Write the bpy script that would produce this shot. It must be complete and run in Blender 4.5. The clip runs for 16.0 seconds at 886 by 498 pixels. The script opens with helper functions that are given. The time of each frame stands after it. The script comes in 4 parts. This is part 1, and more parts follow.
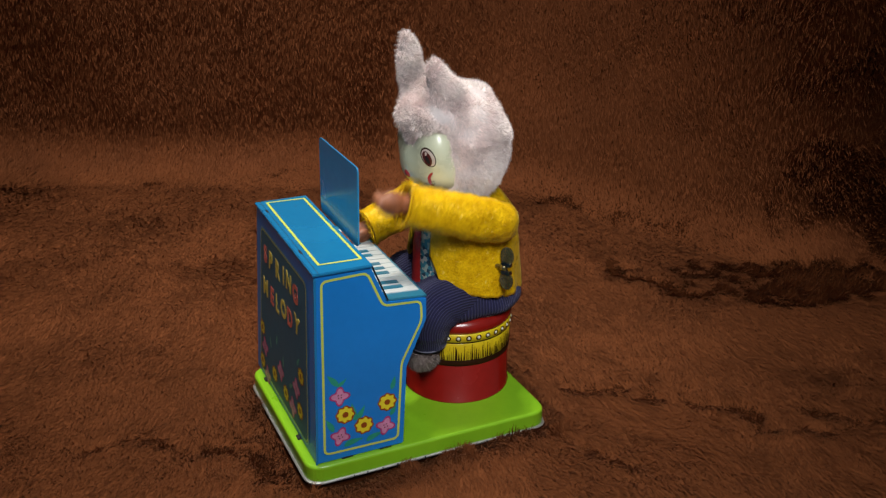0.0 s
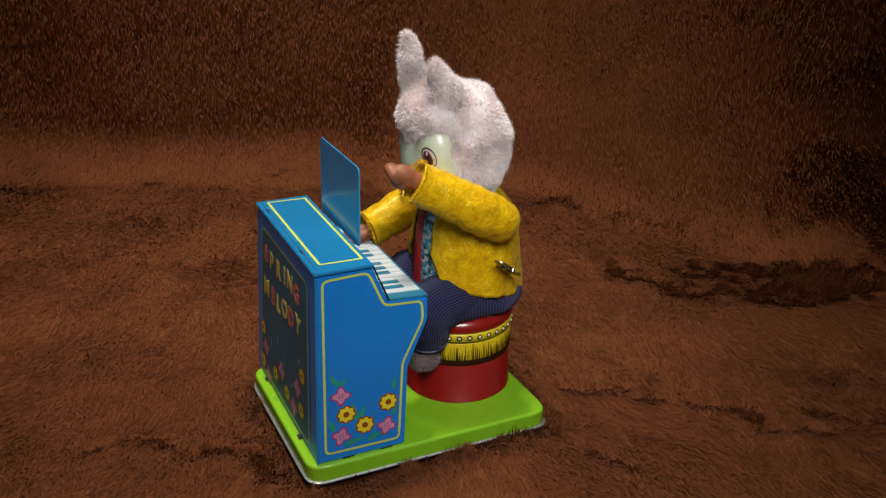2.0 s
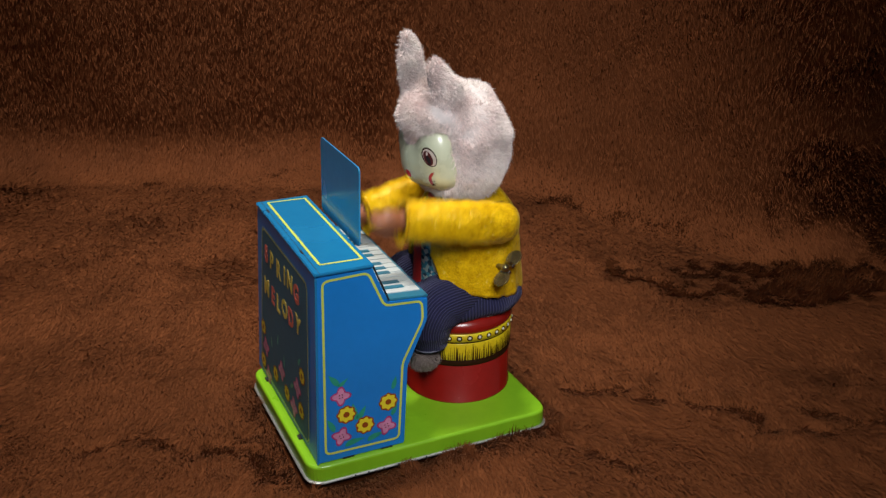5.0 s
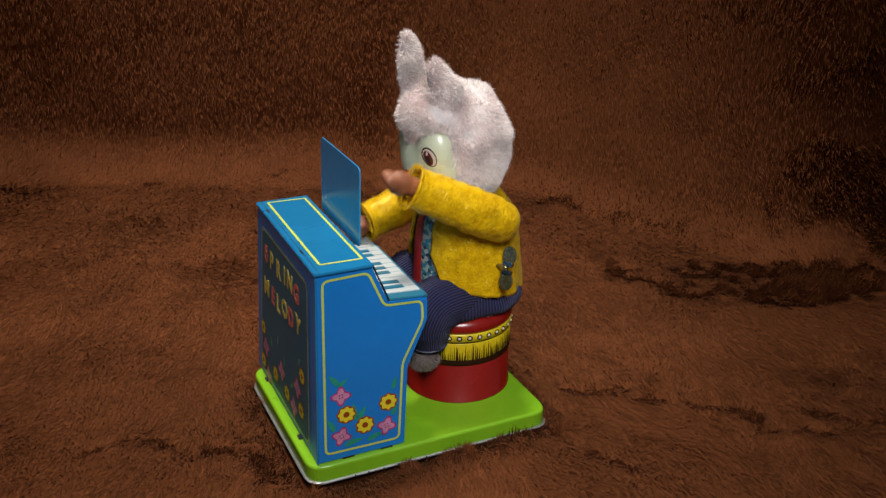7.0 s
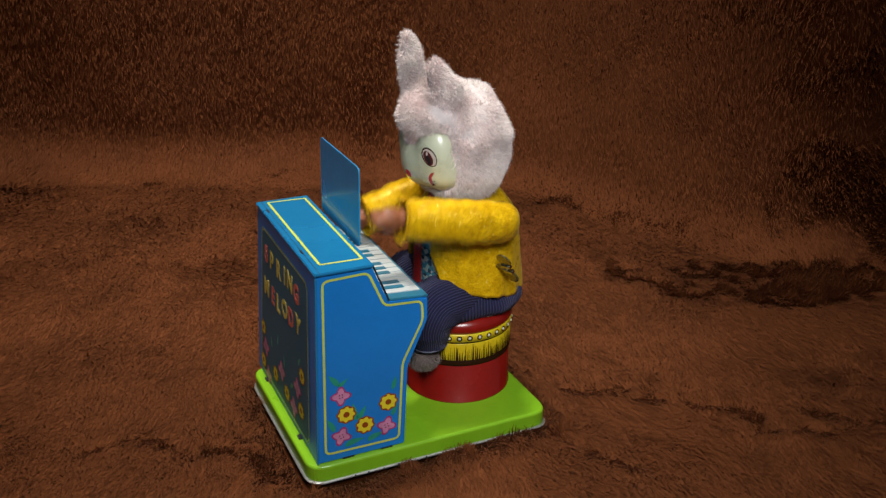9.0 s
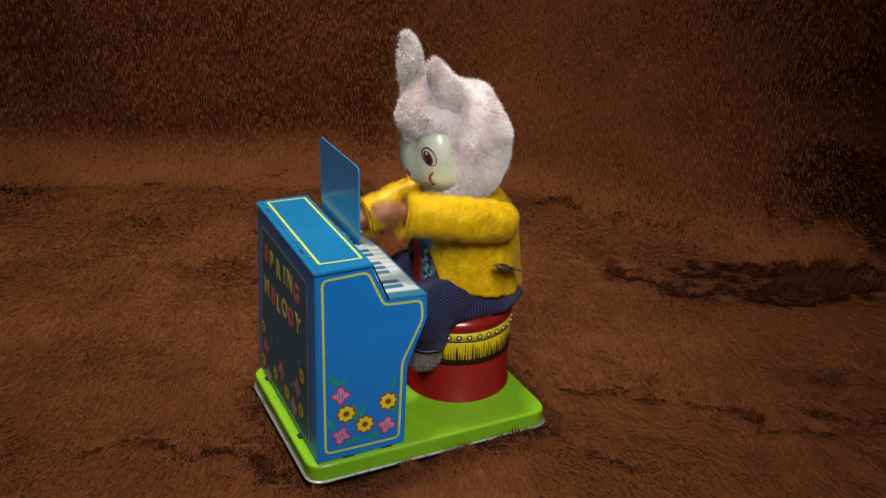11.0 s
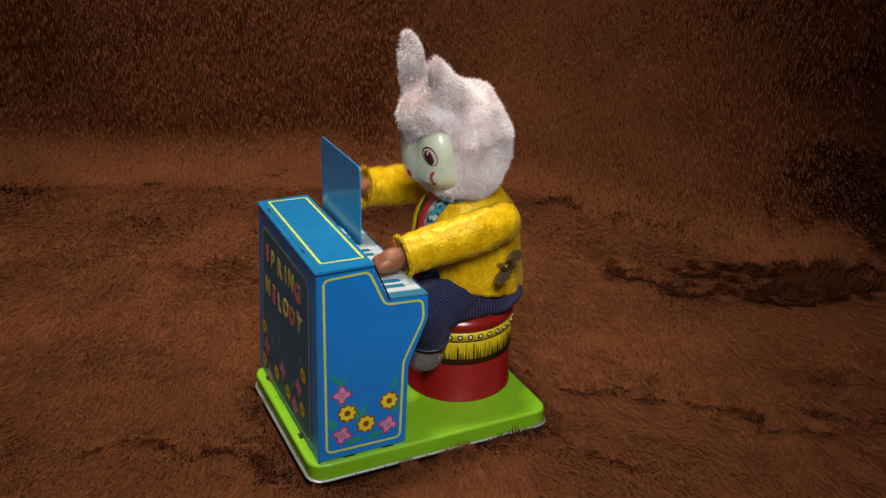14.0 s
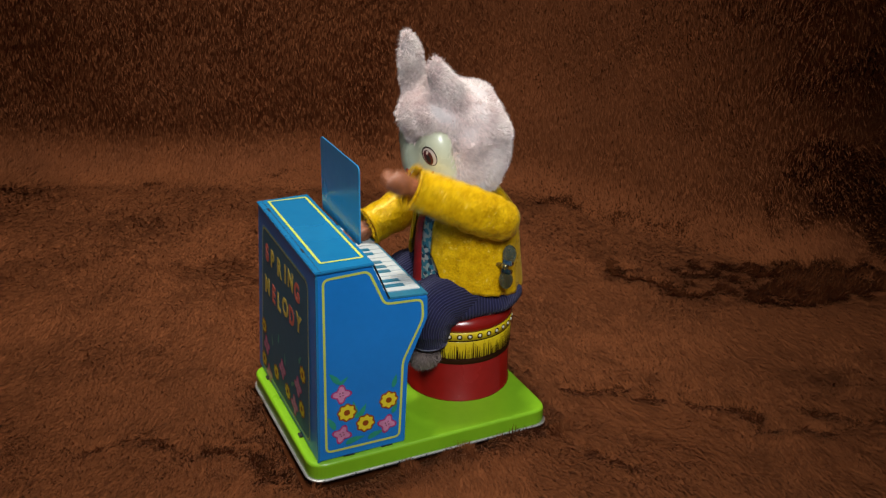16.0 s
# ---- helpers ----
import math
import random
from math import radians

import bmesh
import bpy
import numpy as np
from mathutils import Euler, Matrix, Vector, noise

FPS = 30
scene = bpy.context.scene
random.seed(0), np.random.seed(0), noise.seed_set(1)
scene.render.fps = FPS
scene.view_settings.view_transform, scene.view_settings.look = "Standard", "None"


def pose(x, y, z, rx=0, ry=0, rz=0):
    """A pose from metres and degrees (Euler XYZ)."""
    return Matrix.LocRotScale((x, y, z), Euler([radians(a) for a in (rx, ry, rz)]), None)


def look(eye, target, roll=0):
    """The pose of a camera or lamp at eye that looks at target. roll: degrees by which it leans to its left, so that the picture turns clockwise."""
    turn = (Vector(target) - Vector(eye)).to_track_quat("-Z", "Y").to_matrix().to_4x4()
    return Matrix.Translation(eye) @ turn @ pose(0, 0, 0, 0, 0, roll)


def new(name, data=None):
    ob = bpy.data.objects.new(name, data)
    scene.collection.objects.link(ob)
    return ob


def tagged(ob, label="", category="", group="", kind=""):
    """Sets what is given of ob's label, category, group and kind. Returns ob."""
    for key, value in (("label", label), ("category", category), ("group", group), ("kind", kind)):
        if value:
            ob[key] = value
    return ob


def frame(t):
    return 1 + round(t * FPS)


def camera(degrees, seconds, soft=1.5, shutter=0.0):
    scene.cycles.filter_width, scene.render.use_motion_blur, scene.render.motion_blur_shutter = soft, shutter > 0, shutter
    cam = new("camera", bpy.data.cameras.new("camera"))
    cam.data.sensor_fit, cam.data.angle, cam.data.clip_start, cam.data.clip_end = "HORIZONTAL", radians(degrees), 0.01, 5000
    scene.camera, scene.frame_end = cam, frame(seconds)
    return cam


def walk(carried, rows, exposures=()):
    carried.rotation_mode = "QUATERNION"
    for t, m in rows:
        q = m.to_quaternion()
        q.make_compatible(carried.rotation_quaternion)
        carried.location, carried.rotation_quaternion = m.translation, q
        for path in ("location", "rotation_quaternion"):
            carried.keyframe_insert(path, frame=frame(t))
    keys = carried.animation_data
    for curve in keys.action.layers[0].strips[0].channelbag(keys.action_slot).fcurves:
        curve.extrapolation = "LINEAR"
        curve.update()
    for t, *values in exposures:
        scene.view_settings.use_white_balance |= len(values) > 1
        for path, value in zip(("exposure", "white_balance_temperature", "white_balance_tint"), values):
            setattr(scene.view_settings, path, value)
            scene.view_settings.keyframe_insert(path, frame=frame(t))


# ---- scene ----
U = 0.088          # metres per piano width; the plan below is in piano widths


def up(x, y, z):
    return Vector((x * U, y * U, z * U))


def at(x, y, z, rx=0, ry=0, rz=0):
    return pose(x * U, y * U, z * U, rx, ry, rz)


# ---- camera on its tripod ----
cam = camera(49.73, 16.0, soft=1.35, shutter=0.5)
EYE, AIM = up(-1.0298, -3.7387, 2.8661), up(0.9699, 0.5813, 0.8485)
walk(cam, [(0.0, look(EYE, AIM, 0.457)), (16.0, look(EYE, AIM, 0.457))])

# ---- light ----
world = bpy.data.worlds.new("room")
world.use_nodes = True
world.node_tree.nodes["Background"].inputs[0].default_value = (0.92, 0.97, 1.0, 1)
world.node_tree.nodes["Background"].inputs[1].default_value = 0.10
scene.world = world


def area_lamp(name, eye, aim, size, watts, colour, spread=180):
    data = bpy.data.lights.new(name, "AREA")
    data.shape, data.size, data.energy, data.color = "DISK", size, watts, colour
    data.spread = radians(spread)
    lamp = new(name, data)
    lamp.matrix_world = look(eye, aim)
    return lamp


# unseen key light from above the front; its kind of lamp is not known
area_lamp("front_key_light", up(-0.1, -3.3, 4.5), up(1.0, 0.1, 0.6), 0.2, 0.30, (0.97, 0.99, 1.0), 58)
area_lamp("ceiling_light", up(0.0, 3.0, 20.0), up(0.1, 2.6, 0), 0.3, 2.5, (1.0, 0.93, 0.84), 38)
scene.view_settings.exposure = -0.42


# ---- materials ----
def material(name, colour, rough=0.5, metal=0.0, second=None, scale=60.0, spread=0.5, bump=0.0, bump_scale=400.0,
             coat=0.0, sheen=0.0, sheen_tint=(1, 1, 1), stretch=(1, 1, 1), rough_var=0.1, random_tint=0.0, deep=0.001):
    m = bpy.data.materials.new(name)
    m.use_nodes = True
    nt = m.node_tree
    b = nt.nodes["Principled BSDF"]
    b.inputs["Roughness"].default_value, b.inputs["Metallic"].default_value = rough, metal
    b.inputs["Coat Weight"].default_value, b.inputs["Coat Roughness"].default_value = coat, 0.12
    b.inputs["Sheen Weight"].default_value, b.inputs["Sheen Roughness"].default_value = sheen, 0.4
    b.inputs["Sheen Tint"].default_value = (*sheen_tint, 1)
    tc = nt.nodes.new("ShaderNodeTexCoord")
    mp = nt.nodes.new("ShaderNodeMapping")
    mp.inputs["Scale"].default_value = stretch
    nt.links.new(tc.outputs["Object"], mp.inputs["Vector"])
    fine, wide = nt.nodes.new("ShaderNodeTexNoise"), nt.nodes.new("ShaderNodeTexNoise")
    fine.inputs["Scale"].default_value, wide.inputs["Scale"].default_value = scale * 6, scale
    fine.inputs["Detail"].default_value, wide.inputs["Detail"].default_value = 4, 5
    for n in (fine, wide):
        nt.links.new(mp.outputs[0], n.inputs["Vector"])
    mixf = nt.nodes.new("ShaderNodeMath")
    mixf.operation = "MULTIPLY_ADD"
    mixf.inputs[1].default_value = 0.4
    nt.links.new(fine.outputs[0], mixf.inputs[0])
    sc = nt.nodes.new("ShaderNodeMath")
    sc.operation = "MULTIPLY"
    sc.inputs[1].default_value = 0.6
    nt.links.new(wide.outputs[0], sc.inputs[0])
    nt.links.new(sc.outputs[0], mixf.inputs[2])
    ramp = nt.nodes.new("ShaderNodeValToRGB")
    second = second or tuple(c * 0.72 for c in colour)
    ramp.color_ramp.elements[0].position, ramp.color_ramp.elements[1].position = 0.5 - spread / 4, 0.5 + spread / 4
    ramp.color_ramp.elements[0].color, ramp.color_ramp.elements[1].color = (*second, 1), (*colour, 1)
    nt.links.new(mixf.outputs[0], ramp.inputs[0])
    out = ramp.outputs[0]
    if random_tint:
        geo = nt.nodes.new("ShaderNodeNewGeometry")
        hsv = nt.nodes.new("ShaderNodeHueSaturation")
        mr = nt.nodes.new("ShaderNodeMapRange")
        mr.inputs["To Min"].default_value, mr.inputs["To Max"].default_value = 1 - random_tint, 1 + random_tint
        nt.links.new(geo.outputs["Random Per Island"], mr.inputs["Value"])
        nt.links.new(mr.outputs[0], hsv.inputs["Value"])
        nt.links.new(out, hsv.inputs["Color"])
        out = hsv.outputs[0]
    nt.links.new(out, b.inputs["Base Color"])
    rr = nt.nodes.new("ShaderNodeMapRange")
    rr.inputs["To Min"].default_value, rr.inputs["To Max"].default_value = max(0.02, rough - rough_var), min(1, rough + rough_var)
    nt.links.new(wide.outputs[0], rr.inputs["Value"])
    nt.links.new(rr.outputs[0], b.inputs["Roughness"])
    if bump:
        bn = nt.nodes.new("ShaderNodeTexNoise")
        bn.inputs["Scale"].default_value, bn.inputs["Detail"].default_value = bump_scale, 4
        nt.links.new(mp.outputs[0], bn.inputs["Vector"])
        bp = nt.nodes.new("ShaderNodeBump")
        bp.inputs["Strength"].default_value, bp.inputs["Distance"].default_value = bump, deep
        nt.links.new(bn.outputs[0], bp.inputs["Height"])
        nt.links.new(bp.outputs[0], b.inputs["Normal"])
    return m


def corduroy():
    m = material("navy_corduroy", (0.008, 0.008, 0.05), 0.9, second=(0.005, 0.005, 0.03), scale=90, sheen=0.1, sheen_tint=(0.5, 0.5, 0.8))
    nt = m.node_tree
    b = nt.nodes["Principled BSDF"]
    old = b.inputs["Base Color"].links[0].from_socket
    uv = nt.nodes.new("ShaderNodeTexCoord")
    sep = nt.nodes.new("ShaderNodeSeparateXYZ")
    nt.links.new(uv.outputs["UV"], sep.inputs[0])
    wob = nt.nodes.new("ShaderNodeTexNoise")
    wob.inputs["Scale"].default_value = 120
    nt.links.new(uv.outputs["Object"], wob.inputs["Vector"])
    add = nt.nodes.new("ShaderNodeMath")
    add.operation = "MULTIPLY_ADD"
    add.inputs[1].default_value = 0.006
    nt.links.new(wob.outputs[0], add.inputs[0])
    nt.links.new(sep.outputs[0], add.inputs[2])
    mul = nt.nodes.new("ShaderNodeMath")
    mul.operation = "MULTIPLY"
    mul.inputs[1].default_value = 2 * math.pi * 62
    nt.links.new(add.outputs[0], mul.inputs[0])
    sn = nt.nodes.new("ShaderNodeMath")
    sn.operation = "SINE"
    nt.links.new(mul.outputs[0], sn.inputs[0])
    rp = nt.nodes.new("ShaderNodeMapRange")
    rp.inputs["From Min"].default_value, rp.inputs["From Max"].default_value = 0.45, 1.0
    nt.links.new(sn.outputs[0], rp.inputs["Value"])
    mix = nt.nodes.new("ShaderNodeMix")
    mix.data_type = "RGBA"
    nt.links.new(rp.outputs[0], mix.inputs["Factor"])
    nt.links.new(old, mix.inputs["A"])
    mix.inputs["B"].default_value = (0.042, 0.042, 0.115, 1)
    nt.links.new(mix.outputs["Result"], b.inputs["Base Color"])
    bp = nt.nodes.new("ShaderNodeBump")
    bp.inputs["Strength"].default_value, bp.inputs["Distance"].default_value = 0.6, 0.0006
    nt.links.new(sn.outputs[0], bp.inputs["Height"])
    nt.links.new(bp.outputs[0], b.inputs["Normal"])
    return m


def shirt_cloth():
    m = material("printed_shirt_cotton", (0.5, 0.62, 0.6), 0.85, scale=90)
    nt = m.node_tree
    b = nt.nodes["Principled BSDF"]
    tc = nt.nodes.new("ShaderNodeTexCoord")
    vo = nt.nodes.new("ShaderNodeTexVoronoi")
    vo.inputs["Scale"].default_value = 520
    nt.links.new(tc.outputs["Object"], vo.inputs["Vector"])
    sep = nt.nodes.new("ShaderNodeSeparateColor")
    nt.links.new(vo.outputs["Color"], sep.inputs[0])
    rp = nt.nodes.new("ShaderNodeValToRGB")
    rp.color_ramp.interpolation = "CONSTANT"
    e = rp.color_ramp.elements
    e[0].color, e[1].position, e[1].color = (0.02, 0.06, 0.1, 1), 0.25, (0.05, 0.24, 0.32, 1)
    for p, c in ((0.55, (0.4, 0.5, 0.45, 1)), (0.8, (0.55, 0.55, 0.5, 1))):
        n = e.new(p)
        n.color = c
    nt.links.new(sep.outputs[0], rp.inputs[0])
    nt.links.new(rp.outputs[0], b.inputs["Base Color"])
    return m


BLUE = material("sky_blue_litho_tin", (0.006, 0.185, 0.57), 0.38, second=(0.005, 0.168, 0.52), scale=40, coat=0.1, bump=0.03, bump_scale=70)
LID_BLUE = material("teal_blue_litho_tin", (0.010, 0.175, 0.37), 0.26, second=(0.009, 0.155, 0.34), scale=40, coat=0.4, bump=0.03, bump_scale=60)
STAND_BLUE = material("glossy_blue_tin", (0.03, 0.27, 0.52), 0.26, second=(0.025, 0.24, 0.47), scale=40, coat=0.25, rough_var=0.05)
NAVY_TIN = material("dark_navy_litho_tin", (0.026, 0.12, 0.185), 0.6, second=(0.021, 0.098, 0.155), scale=40, coat=0.04)
LINE = material("pale_yellow_paint", (0.56, 0.62, 0.10), 0.4, second=(0.47, 0.53, 0.09), scale=80, coat=0.2)
LINE_BLUE = material("pale_blue_paint", (0.16, 0.38, 0.55), 0.4, scale=80, coat=0.2)
GREEN = material("lime_green_litho_tin", (0.22, 0.47, 0.015), 0.3, second=(0.19, 0.42, 0.013), scale=35, coat=0.5, bump=0.03, bump_scale=70)
RIM = material("bare_tinplate", (0.5, 0.5, 0.48), 0.5, 0.8, scale=120, second=(0.4, 0.4, 0.38))
RED_TIN = material("red_litho_tin", (0.25, 0.008, 0.005), 0.24, second=(0.205, 0.007, 0.004), scale=40, coat=0.3)
FRINGE = material("yellow_litho_tin", (0.72, 0.55, 0.01), 0.35, second=(0.6, 0.42, 0.01), scale=120, coat=0.3)
BROWN_INK = material("dark_brown_paint", (0.03, 0.010, 0.003), 0.6, scale=80)
BROWN_INK.node_tree.nodes["Principled BSDF"].inputs["Specular IOR Level"].default_value = 0.1
STUD = material("cream_white_paint", (0.75, 0.72, 0.58), 0.4, scale=80)
WHITE_KEY = material("white_litho_tin", (0.52, 0.56, 0.56), 0.35, second=(0.46, 0.5, 0.5), scale=60, coat=0.3)
KEY_BLUE = material("deep_teal_paint", (0.02, 0.17, 0.27), 0.35, scale=60, coat=0.3)
# black of pupils and notches; also drawn in for shade in slots and seams
BLACK = material("black_paint_and_gap_shade", (0.01, 0.01, 0.012), 0.6, scale=60)
PETAL_YELLOW = material("bright_yellow_paint", (0.72, 0.6, 0.03), 0.4, scale=80, second=(0.66, 0.52, 0.02))
PETAL_BROWN = material("rust_brown_paint", (0.28, 0.06, 0.008), 0.4, scale=80)
PETAL_PINK = material("pale_pink_paint", (0.62, 0.25, 0.42), 0.4, scale=80)
PETAL_MAGENTA = material("magenta_paint", (0.42, 0.03, 0.16), 0.4, scale=80)
LEAF = material("teal_green_paint", (0.02, 0.3, 0.2), 0.4, scale=80)
LETTER_YELLOW = material("mustard_letter_paint", (0.72, 0.58, 0.10), 0.4, scale=80)
LETTER_RED = material("coral_letter_paint", (0.72, 0.16, 0.12), 0.4, scale=80)
# the darker second tone mottles the crushed pile's uneven sheen into the colour
VELVET = material("yellow_crushed_velvet", (0.78, 0.47, 0.006), 0.30, second=(0.50, 0.27, 0.003), scale=200, spread=0.5, bump=0.85,
                  bump_scale=520, sheen=0.12, sheen_tint=(1, 0.9, 0.35), rough_var=0.2, deep=0.0006)
VELVET.node_tree.nodes["Principled BSDF"].inputs["Specular Tint"].default_value = (1, 0.85, 0.25, 1)


def add_sheen_streaks(m, pale):
    """Painted sheen: pale streaks in the base colour where crushed pile would shine."""
    nt = m.node_tree
    b = nt.nodes["Principled BSDF"]
    old = b.inputs["Base Color"].links[0].from_socket
    tc, nz, mr, mix = (nt.nodes.new(k) for k in ("ShaderNodeTexCoord", "ShaderNodeTexNoise", "ShaderNodeMapRange", "ShaderNodeMix"))
    nz.noise_type = "RIDGED_MULTIFRACTAL"
    nz.inputs["Scale"].default_value, nz.inputs["Detail"].default_value, nz.inputs["Distortion"].default_value = 300, 4, 2.2
    nt.links.new(tc.outputs["Object"], nz.inputs["Vector"])
    mr.inputs["From Min"].default_value, mr.inputs["From Max"].default_value, mr.inputs["To Max"].default_value = 0.25, 0.95, 1.0
    nt.links.new(nz.outputs[0], mr.inputs["Value"])
    mix.data_type = "RGBA"
    nt.links.new(mr.outputs[0], mix.inputs["Factor"])
    nt.links.new(old, mix.inputs["A"])
    mix.inputs["B"].default_value = (*pale, 1)
    nt.links.new(mix.outputs["Result"], b.inputs["Base Color"])


add_sheen_streaks(VELVET, (0.95, 0.74, 0.14))
VELVET_NAP = material("yellow_velvet_nap", (0.86, 0.55, 0.010), 0.35, second=(0.5, 0.27, 0.004), scale=80, spread=0.4, random_tint=0.2)
VELVET_NAP.node_tree.nodes["Principled BSDF"].inputs["Specular Tint"].default_value = (1, 0.85, 0.25, 1)
CORDUROY = corduroy()
SHIRT = shirt_cloth()
STITCH = material("pale_blue_thread", (0.22, 0.22, 0.32), 0.9, scale=400)
TIE_RED = material("red_satin", (0.42, 0.02, 0.02), 0.5, scale=120, bump=0.3, bump_scale=500)
FUR = material("pinkish_white_plush", (0.95, 0.90, 0.86), 0.38, second=(0.86, 0.70, 0.68), scale=22, spread=0.6, sheen=0.3, random_tint=0.15)
SKIN = material("plush_backing", (0.76, 0.68, 0.67), 0.9, scale=40, bump=0.6, bump_scale=500)
GREY_SKIN = material("grey_plush_backing", (0.2, 0.155, 0.14), 0.9, scale=60)
GREY_FUR = material("greyish_plush", (0.27, 0.21, 0.19), 0.8, scale=60, random_tint=0.2)
MASK = material("cream_painted_tin_mask", (0.68, 0.7, 0.52), 0.28, second=(0.6, 0.63, 0.46), scale=50, coat=0.6, rough_var=0.06)
EYE_WHITE = material("eye_white_paint", (0.72, 0.62, 0.56), 0.3, scale=80, coat=0.5)
MAROON = material("maroon_paint", (0.1, 0.012, 0.012), 0.3, scale=80, coat=0.5)
NOSE_RED = material("rose_red_paint", (0.5, 0.04, 0.05), 0.3, scale=80, coat=0.5)
RUBBER = material("tan_brown_rubber", (0.30, 0.105, 0.045), 0.5, second=(0.21, 0.07, 0.03), scale=60, bump=0.15, bump_scale=200)
# worn steel whose brassy base colour also carries the yellow jacket's reflection
KEY_METAL = material("worn_steel_jacket_tint", (0.44, 0.39, 0.22), 0.28, 0.85, second=(0.24, 0.2, 0.09), scale=70, bump=0.1)
KEY_STEEL = material("bright_worn_steel", (0.7, 0.7, 0.68), 0.22, 1.0, second=(0.4, 0.39, 0.36), scale=90, bump=0.1)
PILE = material("brown_plush_pile", (0.188, 0.058, 0.0185), 0.8, second=(0.130, 0.040, 0.0125), scale=9, spread=0.8, sheen=0.05,
                sheen_tint=(1, 0.6, 0.4), random_tint=0.06)
PILE.node_tree.nodes["Principled BSDF"].inputs["Specular IOR Level"].default_value = 0.12
# backing coloured darker than the pile, to put shade into partings and thin patches
BACKING = material("shade_brown_blanket_backing", (0.05, 0.0145, 0.0045), 0.95, scale=30, bump=0.8, bump_scale=260)
BACKING.node_tree.nodes["Principled BSDF"].inputs["Specular IOR Level"].default_value = 0.03


# ---- building helpers ----
def finish(name, me, mat, parent, label, smooth):
    me.materials.append(mat)
    if smooth:
        me.shade_smooth()
    ob = new(name, me)
    if parent is not None:
        ob.parent = parent
    if label:
        tagged(ob, label)
    return ob


def part(name, bm, mat, parent, label="", smooth=False):
    """One mesh object under a thing or a part, out of a bmesh in piano widths."""
    bmesh.ops.scale(bm, vec=(U, U, U), verts=bm.verts)
    me = bpy.data.meshes.new(name)
    bm.to_mesh(me)
    bm.free()
    return finish(name, me, mat, parent, label, smooth)


def raw(name, verts, faces, mat, parent, label="", smooth=False):
    me = bpy.data.meshes.new(name)
    me.from_pydata((np.asarray(verts) * U).tolist(), [], faces)
    me.update()
    return finish(name, me, mat, parent, label, smooth)


def box(x0, y0, z0, x1, y1, z1, bevel=0.004):
    bm = bmesh.new()
    bmesh.ops.create_cube(bm, size=1)
    bmesh.ops.scale(bm, vec=(x1 - x0, y1 - y0, z1 - z0), verts=bm.verts)
    bmesh.ops.translate(bm, vec=((x0 + x1) / 2, (y0 + y1) / 2, (z0 + z1) / 2), verts=bm.verts)
    if bevel:
        bmesh.ops.bevel(bm, geom=bm.edges[:], offset=bevel, segments=2, affect="EDGES")
    return bm


def prism(outline, y0, y1, bevel=0.006):
    """The outline in x and z, drawn out from y0 to y1."""
    bm = bmesh.new()
    a = [bm.verts.new((x, y0, z)) for x, z in outline]
    b = [bm.verts.new((x, y1, z)) for x, z in outline]
    n = len(outline)
    bm.faces.new(a)
    bm.faces.new(b[::-1])
    for i in range(n):
        bm.faces.new((a[i], b[i], b[(i + 1) % n], a[(i + 1) % n]))
    bmesh.ops.recalc_face_normals(bm, faces=bm.faces[:])
    if bevel:
        bmesh.ops.bevel(bm, geom=bm.edges[:], offset=bevel, segments=2, affect="EDGES")
    return bm


def turned(profile, n=64, axis=(0, 0)):
    """A turned body round a vertical axis, from (radius, height) pairs."""
    bm = bmesh.new()
    rings = [[bm.verts.new((axis[0] + r * math.cos(2 * math.pi * i / n), axis[1] + r * math.sin(2 * math.pi * i / n), z))
              for i in range(n)] for r, z in profile]
    for a, b in zip(rings, rings[1:]):
        for i in range(n):
            bm.faces.new((a[i], a[(i + 1) % n], b[(i + 1) % n], b[i]))
    bm.faces.new(rings[0][::-1])
    bm.faces.new(rings[-1])
    return bm


def rounded(points, radius, steps=5):
    """A closed outline with its corners rounded."""
    out, n = [], len(points)
    for i in range(n):
        p, a, b = Vector(points[i]), Vector(points[i - 1]), Vector(points[(i + 1) % n])
        da, db = (a - p), (b - p)
        r = min(radius, da.length * 0.45, db.length * 0.45)
        s, e = p + da.normalized() * r, p + db.normalized() * r
        for k in range(steps + 1):
            t = k / steps
            out.append(tuple(s * (1 - t) ** 2 + p * 2 * t * (1 - t) + e * t ** 2))
    return out


def ribbon(outline, width, place):
    """A closed painted line of that width along a plane outline; place maps the plane to space."""
    n = len(outline)
    pts = [Vector(p) for p in outline]
    inner, outer = [], []
    for i in range(n):
        t = (pts[(i + 1) % n] - pts[i - 1]).normalized()
        nrm = Vector((-t.y, t.x)) * width / 2
        inner.append(pts[i] - nrm)
        outer.append(pts[i] + nrm)
    verts = [place(*p) for p in inner + outer]
    return verts, [(i, (i + 1) % n, n + (i + 1) % n, n + i) for i in range(n)]


def patch(outline, place):
    return [place(*p) for p in outline], [tuple(range(len(outline)))]


def noise_at(p, s):
    return noise.noise(Vector(p) * s)


